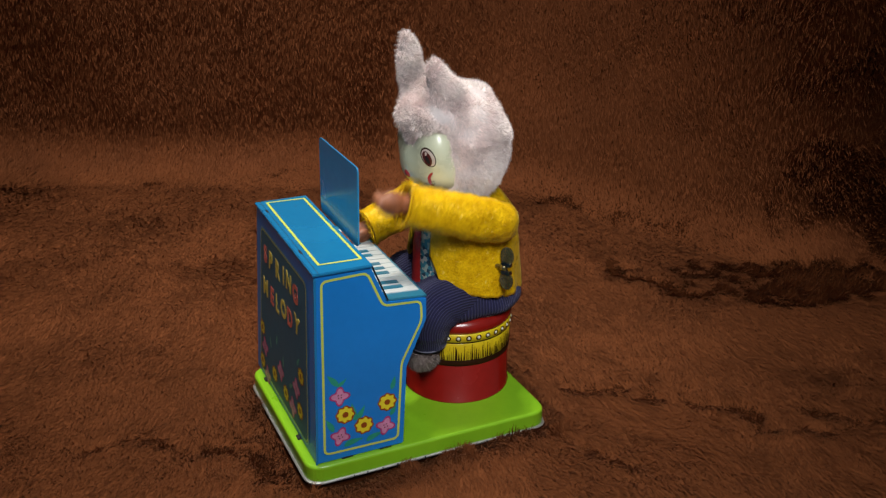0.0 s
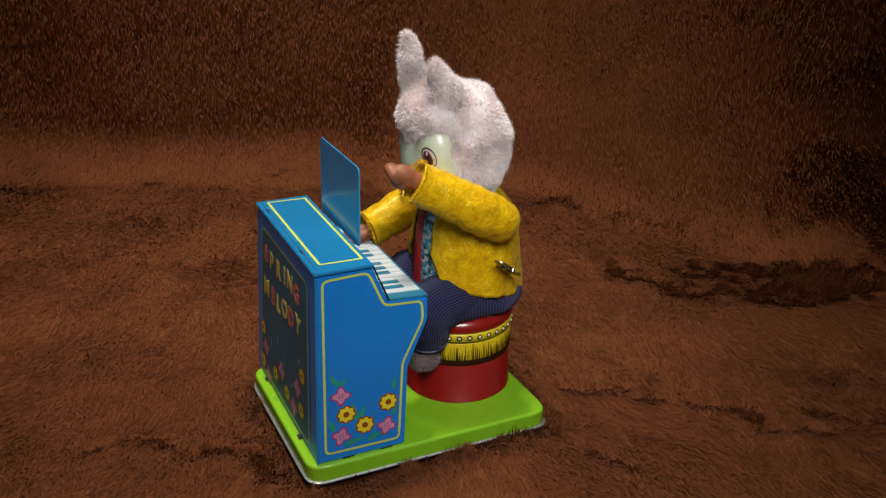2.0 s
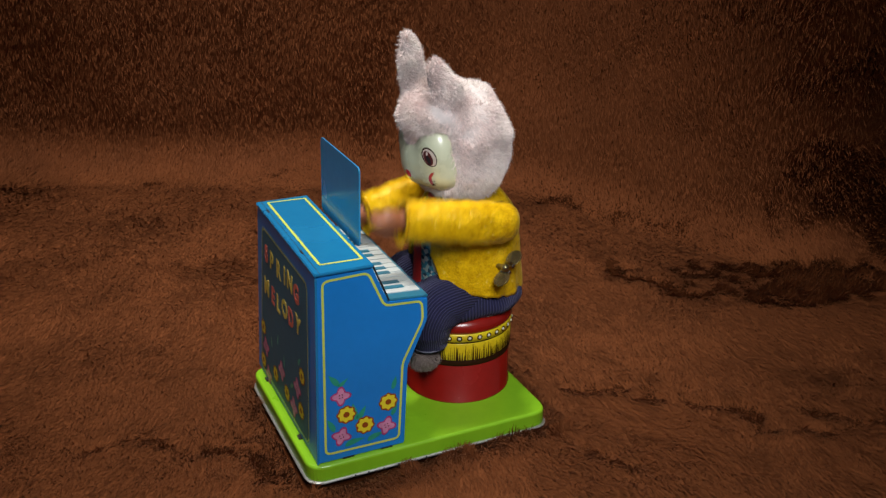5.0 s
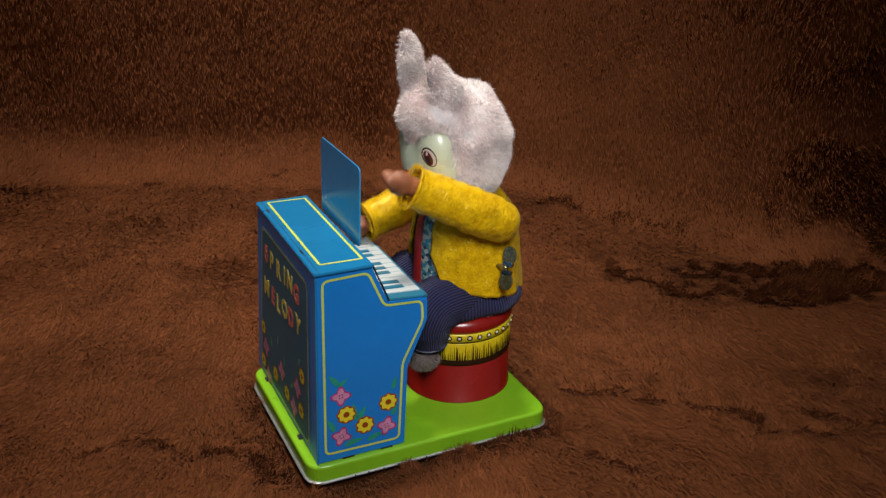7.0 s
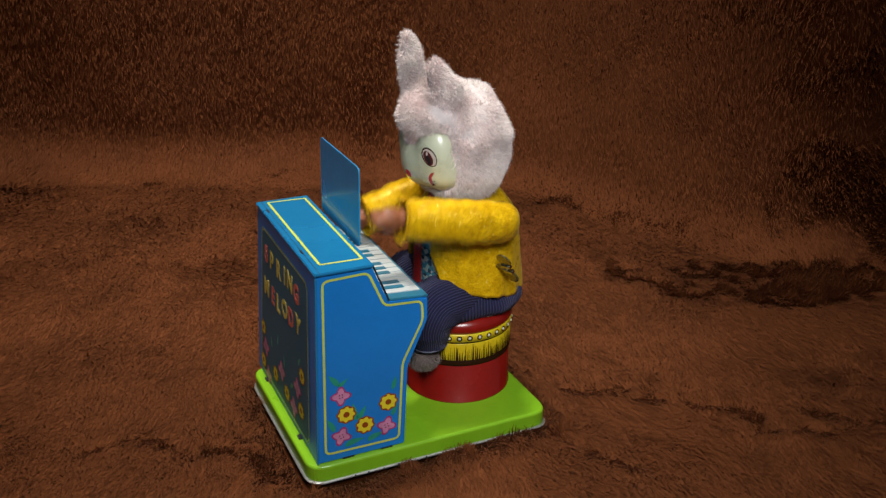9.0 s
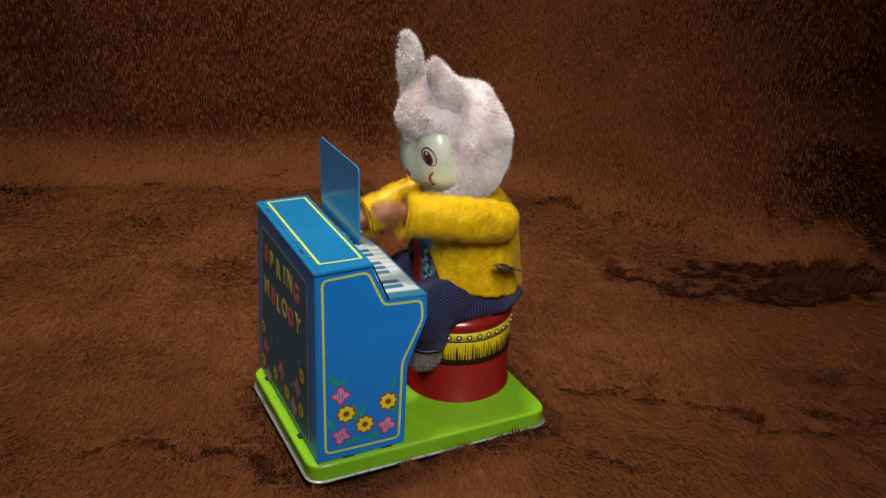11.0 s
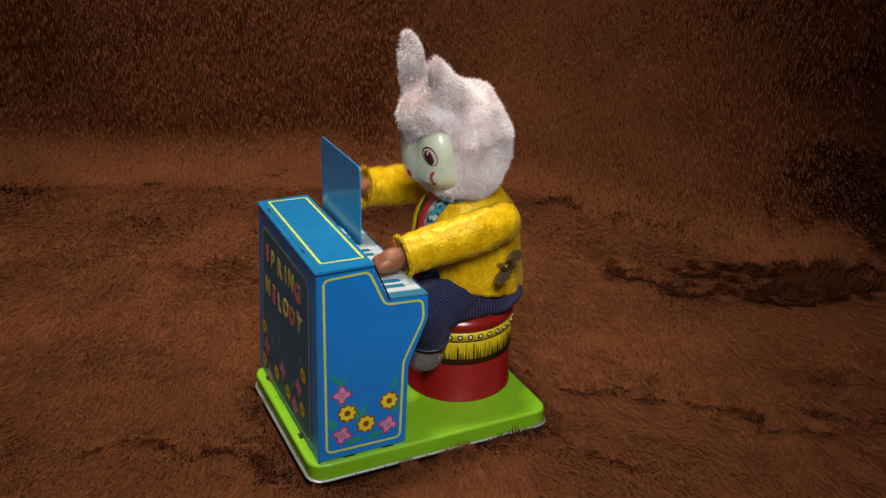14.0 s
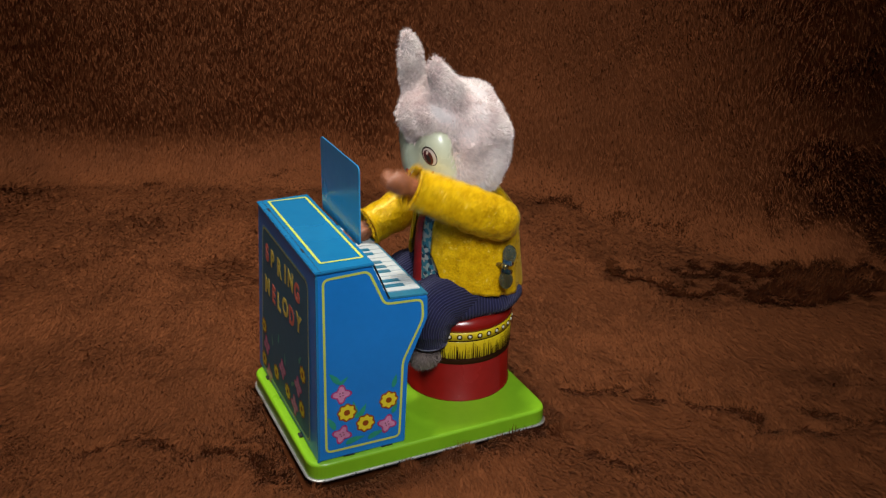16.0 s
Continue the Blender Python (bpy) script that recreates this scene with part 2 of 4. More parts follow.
def blob(centre, forms, soft=0.02, level=5, rough=0.0, rough_scale=8.0):
    """A closed body: for each way out from the centre the smooth maximum of how far the ellipsoids reach. forms: (centre, radii)."""
    bm = bmesh.new()
    bmesh.ops.create_icosphere(bm, subdivisions=level, radius=1)
    d = np.array([v.co[:] for v in bm.verts])
    c = np.array(centre)
    reach = []
    for q, r in forms:
        o, r = (c - np.array(q)) / np.array(r), np.array(r)
        w = d / r
        a, b, k = (w * w).sum(1), (w * o).sum(1), (o * o).sum() - 1
        disc = b * b - a * k
        reach.append(np.where(disc > 0, (-b + np.sqrt(np.maximum(disc, 0))) / a, 0.0))
    reach = np.array(reach)
    top = reach.max(0)
    far = top + soft * np.log(np.exp((reach - top) / soft).sum(0)) - soft * 0.1
    for v, w, s in zip(bm.verts, d, far):
        p = c + w * s
        if rough:
            p = p + w * rough * noise_at(p, rough_scale)
        v.co = p
    return bm


def tube(path, radii, n=32, caps=True, squash=1.0, wrinkle=0.0, seed=0.0):
    """A tapered sleeve along a path; its UV goes round and along."""
    bm = bmesh.new()
    uvl = bm.loops.layers.uv.new("UVMap")
    pts = [Vector(p) for p in path]
    rings, side = [], Vector((0, 1, 0))
    for i, p in enumerate(pts):
        t = (pts[min(i + 1, len(pts) - 1)] - pts[max(i - 1, 0)]).normalized()
        s = (side - t * side.dot(t)).normalized()
        w = t.cross(s)
        ring = []
        for k in range(n):
            a = 2 * math.pi * k / n
            r = radii[i]
            if wrinkle:
                r *= 1 + wrinkle * noise.noise(Vector((math.cos(a) * 1.5 + seed, math.sin(a) * 1.5, i * 0.55)))
            ring.append(bm.verts.new(p + s * r * squash * math.cos(a) + w * r * math.sin(a)))
        rings.append(ring)
    for j, (a, b) in enumerate(zip(rings, rings[1:])):
        for i in range(n):
            f = bm.faces.new((a[i], a[(i + 1) % n], b[(i + 1) % n], b[i]))
            for loop, (u, v) in zip(f.loops, ((i, j), (i + 1, j), (i + 1, j + 1), (i, j + 1))):
                loop[uvl].uv = (u / n, v / len(rings))
    if caps:
        bm.faces.new(rings[0][::-1])
        bm.faces.new(rings[-1])
    bmesh.ops.recalc_face_normals(bm, faces=bm.faces[:])
    return bm


def curve_path(points, steps):
    """Points along a smooth line through the given ones."""
    p = [Vector(q) for q in points]
    p = [2 * p[0] - p[1]] + p + [2 * p[-1] - p[-2]]
    out = []
    for i in range(1, len(p) - 2):
        for k in range(steps):
            t = k / steps
            a, b, c, d = p[i - 1:i + 3]
            out.append(0.5 * (2 * b + (c - a) * t + (2 * a - 5 * b + 4 * c - d) * t * t + (3 * b - a - 3 * c + d) * t ** 3))
    return out + [p[-2]]


def blades(roots, ways, lengths, widths, bends, rng):
    """Fine fibres: a quad and a tip each. All arrays; bends is added to the way at the tip."""
    n = len(roots)
    ways = ways / np.linalg.norm(ways, axis=1, keepdims=True)
    side = np.cross(ways, rng.normal(size=(n, 3)))
    side /= np.linalg.norm(side, axis=1, keepdims=True) + 1e-9
    mid = roots + ways * lengths[:, None] * 0.5
    tw = ways + bends
    tw /= np.linalg.norm(tw, axis=1, keepdims=True)
    tip = mid + tw * lengths[:, None] * 0.5
    s = side * widths[:, None] / 2
    v = np.stack([roots - s, roots + s, mid + s * 0.8, mid - s * 0.8, tip], 1).reshape(-1, 3)
    return v, n


def fibres(roots, ways, lengths, widths, bends, outs, rng, bent):
    """Pile fibres whose flat side looks out of the cloth: a quad and a tip each, or one sliver where bent is off."""
    n = len(roots)
    ways = ways / np.linalg.norm(ways, axis=1, keepdims=True)
    side = np.cross(ways, outs) + rng.normal(scale=0.22, size=(n, 3))
    side /= np.linalg.norm(side, axis=1, keepdims=True) + 1e-9
    tw = ways + bends
    tw /= np.linalg.norm(tw, axis=1, keepdims=True)
    mid = roots + ways * lengths[:, None] * 0.5
    tip = mid + tw * lengths[:, None] * 0.5
    s = side * widths[:, None] / 2
    rows = [roots - s, roots + s, mid + s * 0.8, mid - s * 0.8, tip] if bent else [roots - s, roots + s, tip]
    return np.stack(rows, 1).reshape(-1, 3), n


def blade_mesh(name, v, n, mat, parent, label=""):
    me = bpy.data.meshes.new(name)
    k = len(v) // n
    me.vertices.add(k * n)
    me.vertices.foreach_set("co", (v * U).astype(np.float32).ravel())
    order, first = ([0, 1, 2, 3, 3, 2, 4], [0, 4]) if k == 5 else ([0, 1, 2], [0])
    loops = (np.arange(n)[:, None] * k + np.array(order)).ravel()
    me.loops.add(len(loops))
    me.loops.foreach_set("vertex_index", loops.astype(np.int32))
    me.polygons.add(len(first) * n)
    starts = (np.arange(n)[:, None] * len(order) + np.array(first)).ravel()
    me.polygons.foreach_set("loop_start", starts.astype(np.int32))
    me.update(calc_edges=True)
    me.validate()
    return finish(name, me, mat, parent, label, False)


def fleece(name, body, count, length, width, lean, mat, parent, seed, label="", keep=None):
    """Plush fibres all over a body's mesh, lying the way of lean."""
    me = body.data
    rng = np.random.default_rng(seed)
    me.calc_loop_triangles()
    co = np.empty(len(me.vertices) * 3)
    me.vertices.foreach_get("co", co)
    co = co.reshape(-1, 3) / U
    tri = np.empty(len(me.loop_triangles) * 3, dtype=np.int32)
    me.loop_triangles.foreach_get("vertices", tri)
    tri = tri.reshape(-1, 3)
    a, b, c = co[tri[:, 0]], co[tri[:, 1]], co[tri[:, 2]]
    cr = np.cross(b - a, c - a)
    area = np.linalg.norm(cr, axis=1)
    pick = rng.choice(len(tri), count, p=area / area.sum())
    u, w = rng.random(count), rng.random(count)
    flip = u + w > 1
    u[flip], w[flip] = 1 - u[flip], 1 - w[flip]
    p = a[pick] + (b - a)[pick] * u[:, None] + (c - a)[pick] * w[:, None]
    nrm = cr[pick] / area[pick][:, None]
    if keep is not None:
        ok = keep(p)
        p, nrm = p[ok], nrm[ok]
    n = len(p)
    clump = np.array([[noise.noise(Vector(q) * 9), noise.noise(Vector(q) * 9 + Vector((7, 0, 0))), noise.noise(Vector(q) * 9 + Vector((0, 7, 0)))] for q in p])
    ways = nrm * 0.8 + np.array(lean) * 0.5 + clump * 1.5 + rng.normal(scale=0.28, size=(n, 3))
    lengths = length * rng.uniform(0.6, 1.3, n) * (1 + 0.35 * clump[:, 0])
    v, n = blades(p - nrm * 0.004, ways, lengths, np.full(n, width), np.array([0, 0, -0.3]) + rng.normal(scale=0.35, size=(n, 3)), rng)
    return tagged(blade_mesh(name, v, n, mat, parent, label), kind="stuff")


# ---- the blanket: floor and backdrop in one sheet ----
AHEAD, ACROSS = Vector((0.42, 0.907)), Vector((0.907, -0.42))


CREASES = (    # partings of the plush: points along and across the sheet, and half width
    (((1.12, 1.15), (0.97, 1.37), (0.97, 1.62), (0.95, 1.85), (0.82, 2.18), (0.77, 2.33), (0.75, 2.65), (0.68, 3.1)), 0.065),
    (((4.20, 1.55), (3.93, 1.88), (3.73, 2.18), (3.47, 2.47), (3.23, 2.77)), 0.075),
    (((2.80, 1.90), (2.55, 1.97), (2.42, 2.15), (2.20, 2.42)), 0.085),
    (((0.33, -1.20), (0.37, -1.03), (0.52, -0.93), (0.42, -0.82)), 0.05),
    (((0.38, -0.78), (0.35, -0.55), (0.30, -0.35)), 0.05),
    (((0.45, -0.40), (0.12, -0.18)), 0.05),
    (((4.60, -1.00), (4.72, -0.60)), 0.05),
    (((4.45, -2.08), (4.47, -1.96)), 0.035),
    (((0.50, 1.22), (0.33, 1.45), (0.22, 1.58)), 0.045),
    (((0.62, 2.20), (0.55, 2.80)), 0.035),
)
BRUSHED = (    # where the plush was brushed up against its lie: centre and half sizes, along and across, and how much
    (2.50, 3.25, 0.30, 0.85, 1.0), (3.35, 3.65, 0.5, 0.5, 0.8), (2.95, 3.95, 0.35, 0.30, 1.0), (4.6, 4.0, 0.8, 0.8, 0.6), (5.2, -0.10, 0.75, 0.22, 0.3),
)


def crease_depth(s, l):
    """How deep the plush is parted at a place on the sheet, 0 to 1."""
    deep = 0.0
    s, l = s + 0.07 * noise.noise(Vector((s * 7, l * 7, 11))), l + 0.07 * noise.noise(Vector((s * 7, l * 7, 15)))
    for line, wide in CREASES:
        for (ax, ay), (bx, by) in zip(line, line[1:]):
            t = max(0, min(1, ((s - ax) * (bx - ax) + (l - ay) * (by - ay)) / ((bx - ax) ** 2 + (by - ay) ** 2)))
            d = math.hypot(s - ax - t * (bx - ax), l - ay - t * (by - ay))
            if d < wide * 5:
                w = wide * (0.55 + 1.5 * noise.noise(Vector((s * 5, l * 5, 3))) + 1.3 * noise.noise(Vector((s * 15, l * 15, 6))))
                if w > 0:
                    deep = max(deep, math.exp(-(d / w) ** 2))
    return deep


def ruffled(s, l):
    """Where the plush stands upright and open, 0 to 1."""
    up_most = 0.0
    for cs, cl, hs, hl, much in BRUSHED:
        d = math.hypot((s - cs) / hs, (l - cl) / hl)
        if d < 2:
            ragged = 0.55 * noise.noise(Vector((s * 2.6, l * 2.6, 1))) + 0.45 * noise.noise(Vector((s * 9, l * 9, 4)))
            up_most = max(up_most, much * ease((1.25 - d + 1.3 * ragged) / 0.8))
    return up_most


def ease(t):
    t = max(0.0, min(1.0, t))
    return t * t * (3 - 2 * t)


def sheet(s, l):
    """The blanket's surface at s along it and l across: flat, then hung up behind in a soft bend."""
    start = 4.35 - 2.0 * ease((l - 0.9) / 2.9)
    steep = radians(80 - 26 * ease((l + 0.4) / 2.4) * (1 - ease((l - 2.3) / 1.2)))
    bend = 0.55
    d, rise, ahead = s - start, 0.0, s
    if d > 0:
        a = min(d / bend, steep)
        rest = max(0.0, d - bend * steep)
        ahead = start + bend * math.sin(a) + rest * math.cos(steep)
        rise = bend * (1 - math.cos(a)) + rest * math.sin(steep)
    x, y = AHEAD.x * ahead + ACROSS.x * l, AHEAD.y * ahead + ACROSS.y * l
    edge = math.hypot(max(-0.02 - x, 0, x - 1.32), max(-0.03 - y, 0, y - 1.04))
    z = rise - 0.035 + 0.028 * math.exp(-(edge / 0.16) ** 2) * max(0.0, min(1.0, (x - 0.55) * 2.5)) * (edge > 0.015) + 0.06 * noise.noise(Vector((x * 0.8, y * 0.8, 0))) * min(1, max(0, (math.hypot(x - 0.6, y - 0.5) - 0.9)))
    if d > 0:
        push = 0.10 * min(1, d) * noise.noise(Vector((l * 0.9, d * 0.6, 5)))
        x, y = x + AHEAD.x * push, y + AHEAD.y * push
    else:
        z -= 0.03 * crease_depth(s, l)
    return x, y, z


def upright(s, l):
    """How far the sheet has turned up at that place, 0 to 1."""
    start = 4.35 - 2.0 * ease((l - 0.9) / 2.9)
    return max(0.0, min(1.0, (s - start) / 0.6))


def blanket():
    rug = new("blanket")
    tagged(rug, "chocolate brown long-pile plush blanket, spread flat and hung up behind", "blanket", kind="structure")
    ss = np.concatenate([np.linspace(-14, -2.5, 12), np.linspace(-2.3, 5.2, 190), np.linspace(5.25, 11, 60)])
    ll = np.concatenate([np.linspace(-14, -5.2, 10), np.linspace(-5, 6.5, 150), np.linspace(6.8, 14, 10)])
    verts = [sheet(s, l) for s in ss for l in ll]
    n = len(ll)
    faces = [(i * n + j, i * n + j + 1, (i + 1) * n + j + 1, (i + 1) * n + j) for i in range(len(ss) - 1) for j in range(n - 1)]
    cloth = raw("cloth", verts, faces, BACKING, rug, smooth=True)
    rng = np.random.default_rng(4)
    # fields over the sheet, from which each fibre takes its root, its lie and its length
    step, s_low, l_low = 0.035, -2.1, -5.0
    gs, gl = np.arange(s_low, 7.4, step), np.arange(l_low, 5.2, step)
    place = np.array([[sheet(a, b) for b in gl] for a in gs])
    along, across = np.gradient(place, axis=0), np.gradient(place, axis=1)
    normal = np.cross(across, along)
    for f in (along, across, normal):
        f /= np.linalg.norm(f, axis=2, keepdims=True)
    normal *= np.where((normal @ np.array([-AHEAD.x, -AHEAD.y, 0.9])) < 0, -1.0, 1.0)[..., None]
    flat_list = [Vector(p) for p in place.reshape(-1, 3)]

    def cloud(scale, shift):
        return np.array([noise.noise(q * scale + Vector(shift)) for q in flat_list]).reshape(len(gs), len(gl))
    turn_f = 0.2 + 0.5 * cloud(0.5, (0, 0, 0)) + 0.6 * cloud(1.9, (0, 0, 0)) + 0.3 * cloud(5.0, (2, 0, 0))
    lay_f = 1.1 + 0.4 * cloud(1.4, (9, 0, 0))
    tuft_f, near_f = cloud(9, (0, 0, 0)), 0.6 + 0.8 * cloud(6, (0, 3, 0))
    deep_f = np.array([[crease_depth(a, b) for b in gl] for a in gs])
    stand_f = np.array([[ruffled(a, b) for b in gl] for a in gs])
    steep_f = np.array([[upright(a, b) for b in gl] for a in gs])

    for s0, s1, l0, l1, count, length, width, bent in (
            (-0.6, 1.0, -2.1, 3.4, 280000, 0.074, 0.0050, True), (1.0, 2.8, -2.9, 4.2, 300000, 0.074, 0.0088, False),
            (2.8, 4.8, -3.8, 4.4, 290000, 0.066, 0.0115, False), (4.8, 7.2, -4.4, 4.8, 260000, 0.062, 0.0150, False),
            (-2.0, -0.6, -2.6, 3.4, 36000, 0.088, 0.011, True),
            (-2.0, 1.0, -4.8, -2.1, 30000, 0.088, 0.013, False), (1.0, 2.8, -4.8, -2.9, 16000, 0.088, 0.013, False),
            (-2.0, 1.0, 3.4, 5.0, 20000, 0.088, 0.013, False), (1.0, 4.8, 4.2, 5.0, 14000, 0.088, 0.013, False)):
        s, l = rng.uniform(s0, s1, count), rng.uniform(l0, l1, count)
        i, j = ((s - s_low) / step), ((l - l_low) / step)
        i0, j0 = i.astype(int), j.astype(int)
        fi, fj = i - i0, j - j0

        def take(f):
            a, b = (fi, fj) if f.ndim == 2 else (fi[:, None], fj[:, None])
            return (f[i0, j0] * (1 - a) + f[i0 + 1, j0] * a) * (1 - b) + (f[i0, j0 + 1] * (1 - a) + f[i0 + 1, j0 + 1] * a) * b
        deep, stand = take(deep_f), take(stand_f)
        root = take(place)
        x, y = root[:, 0], root[:, 1]
        under = (x > -0.03) & (x < 1.325) & (y > -0.035) & (y < 1.05) & (s < 2.6)
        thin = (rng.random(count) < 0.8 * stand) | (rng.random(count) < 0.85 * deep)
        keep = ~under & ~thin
        turn, lay, steep = take(turn_f), take(lay_f), take(steep_f)
        tuft = take(tuft_f) * (0.7 - 0.4 * np.clip(s - 0.6, 0, 1))
        edge = np.hypot(np.maximum(np.maximum(-0.02 - x, 0), x - 1.32), np.maximum(np.maximum(-0.03 - y, 0), y - 1.04))
        near = np.maximum(0.0, 1.4 - edge / 0.11) * take(near_f)
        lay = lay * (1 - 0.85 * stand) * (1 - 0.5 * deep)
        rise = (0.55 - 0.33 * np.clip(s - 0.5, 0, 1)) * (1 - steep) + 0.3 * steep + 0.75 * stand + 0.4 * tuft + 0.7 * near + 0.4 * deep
        down, side, out = -take(along), take(across), take(normal)
        # on the floor the nap lies towards the front, on the hung part it is ruffled up and down
        lie = down * (np.cos(turn) * np.where(rng.random(count) < 0.6 * steep, -1, 1))[:, None] + side * (0.55 * np.sin(turn + tuft))[:, None]
        ways = lie * lay[:, None] + out * rise[:, None] + rng.normal(scale=0.16, size=(count, 3))
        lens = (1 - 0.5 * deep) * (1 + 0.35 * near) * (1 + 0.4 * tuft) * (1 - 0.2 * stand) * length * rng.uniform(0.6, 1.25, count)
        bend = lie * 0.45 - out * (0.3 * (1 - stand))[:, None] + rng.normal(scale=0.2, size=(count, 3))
        v, n = fibres(root[keep], ways[keep], lens[keep], width * rng.uniform(0.7, 1.3, keep.sum()), bend[keep], out[keep], rng, bent)
        tagged(blade_mesh("pile", v, n, PILE, rug, "long brown plush pile, brushed and parted"), kind="stuff")
    # tufts that stand up against the base's rim
    n = 8000
    side = rng.random(n) < 0.72
    t = np.where(rng.random(n) < 0.8, rng.uniform(0.45, 1.36, n), rng.uniform(-0.02, 1.36, n))
    x = np.where(side, t, 1.345 + rng.uniform(0, 0.07, n))
    y = np.where(side, -0.055 - rng.uniform(0, 0.09, n), rng.uniform(-0.1, 0.5, n))
    tall = np.array([max(0.15, 0.55 + 1.1 * noise.noise(Vector((p * 7, q * 7, 2)))) for p, q in zip(x, y)])
    lean = np.array([noise.noise(Vector((p * 11, q * 11, 8))) for p, q in zip(x, y)])
    ways = np.stack([0.2 + 1.4 * lean, np.where(side, 0.25, 0.0) + 0.5 * lean, np.full(n, 0.9)], 1) + rng.normal(scale=0.2, size=(n, 3))
    v, n = blades(np.stack([x, y, np.full(n, -0.03)], 1), ways, 0.095 * tall * rng.uniform(0.6, 1.2, n), np.full(n, 0.006), rng.normal(scale=0.3, size=(n, 3)), rng)
    tagged(blade_mesh("pile", v, n, PILE, rug, "long brown plush pile, standing up by the base"), kind="stuff")


blanket()

# ---- the toy ----
HB = 0.0976
toy = new("windup_toy")
tagged(toy, "old tin wind-up toy of a plush rabbit playing piano", "toy")


def base():
    def ring(inset, z, n=8):
        pts = rounded([(inset - 0.008, -0.032 + inset), (1.3235 - inset, -0.032 + inset), (1.3235 - inset, 1.042 - inset), (inset - 0.022, 1.042 - inset)], 0.10, n)
        return [(x, y, z) for x, y in pts]

    def stack(levels):
        bm = bmesh.new()
        rings = [[bm.verts.new(p) for p in ring(i, z)] for i, z in levels]
        for a, b in zip(rings, rings[1:]):
            for i in range(len(a)):
                bm.faces.new((a[i], a[(i + 1) % len(a)], b[(i + 1) % len(b)], b[i]))
        bm.faces.new(rings[-1])
        bm.faces.new(rings[0][::-1])
        return bm
    plate = part("base_plate", stack(((0.004, 0.008), (0.004, 0.081), (0.0055, 0.089), (0.010, 0.095), (0.018, HB), (0.026, HB))), GREEN, toy, "lime green pressed tin base plate")
    for p in plate.data.polygons:
        p.use_smooth = abs(p.normal.z) < 0.97 and abs(p.normal.z) > 0.1
    part("rolled_rim", stack(((0.0, 0.0), (-0.006, 0.004), (-0.006, 0.010), (0.0, 0.014))), RIM, plate, "bare tin rolled rim")
    rng = random.Random(9)
    for x in (0.22, 0.29, 0.37, 0.45, 0.52, 0.60, 0.71, 0.83, 0.95, 1.05, 1.16):
        w = rng.uniform(0.002, 0.004)
        part("rim_notch", box(x - w, -0.0395, 0.001, x + w, -0.034, 0.013, 0), BLACK, plate)
    for y in (0.26, 0.88):
        part("tab", box(0.022, y - 0.02, HB - 0.002, 0.042, y + 0.02, HB + 0.008, 0.002), BLACK, plate, "bent tin tab in dark slot")


base()

SIDE = [(0.042, HB), (0.074, 1.088), (0.346, 1.088), (0.422, 0.905), (0.623, 0.885), (0.623, 0.768), (0.519, 0.529), (0.497, HB)]


def on_side(x, z, lift=0.0018):
    return (x, -lift, z)


def on_back(v, z, lift=0.0018):
    """A place on the piano's back, v from the near edge to the far one; the case splays a little towards its foot."""
    w = (z - HB) / (1.088 - HB)
    return (0.042 - 0.008 * v * (1 - w) + 0.032 * w - lift, v * (1 + 0.07 * (1 - w)), z)


def flower(parent, place, cx, cz, r, yellow, turn=0.0):
    petals = 8 if yellow else 4

    def form(k, depth, off):
        pts = []
        for i in range(48):
            a = 2 * math.pi * i / 48
            rad = r * k * (1 + depth * math.cos(petals * (a + turn)))
            pts.append((cx + rad * math.cos(a), cz + rad * math.sin(a)))
        return patch(pts, lambda p, q: place(p, q, off))
    if yellow:
        raw("flower", *form(1.05, 0.06, 0.0016), PETAL_BROWN, parent, "painted yellow flower with rust outline")
        raw("petals", *form(0.86, 0.12, 0.0022), PETAL_YELLOW, parent)
        raw("flower_centre", *form(0.34, 0.0, 0.0028), PETAL_BROWN, parent)
    else:
        raw("flower", *form(0.98, 0.24, 0.0016), PETAL_MAGENTA, parent, "painted pink flower with magenta outline")
        raw("petals", *form(0.78, 0.28, 0.0022), PETAL_PINK, parent)
        for k in range(4):
            a = turn + math.pi / 4 + k * math.pi / 2
            x, z = cx + r * 0.24 * math.cos(a), cz + r * 0.24 * math.sin(a)
            raw("stamen", *patch([(x + r * 0.08 * math.cos(b), z + r * 0.08 * math.sin(b)) for b in np.linspace(0, 5.6, 9)],
                                 lambda p, q: place(p, q, 0.0028)), MAROON, parent)


def leaf(parent, place, x, z, length, turn, curl=0.3):
    pts, n = [], 10
    ca, sa = math.cos(turn), math.sin(turn)
    for side in (1, -1):
        for i in range(n + 1):
            t = i / n if side == 1 else 1 - i / n
            w = 0.17 * math.sin(math.pi * t ** 0.7) * side
            u, v = t * length, (w + curl * t * t) * length
            pts.append((x + u * ca - v * sa, z + u * sa + v * ca))
    pts.pop(n + 1)
    raw("painted_leaf", *patch(pts[:-1], lambda p, q: place(p, q, 0.0013)), LEAF, parent, "painted green leaf")


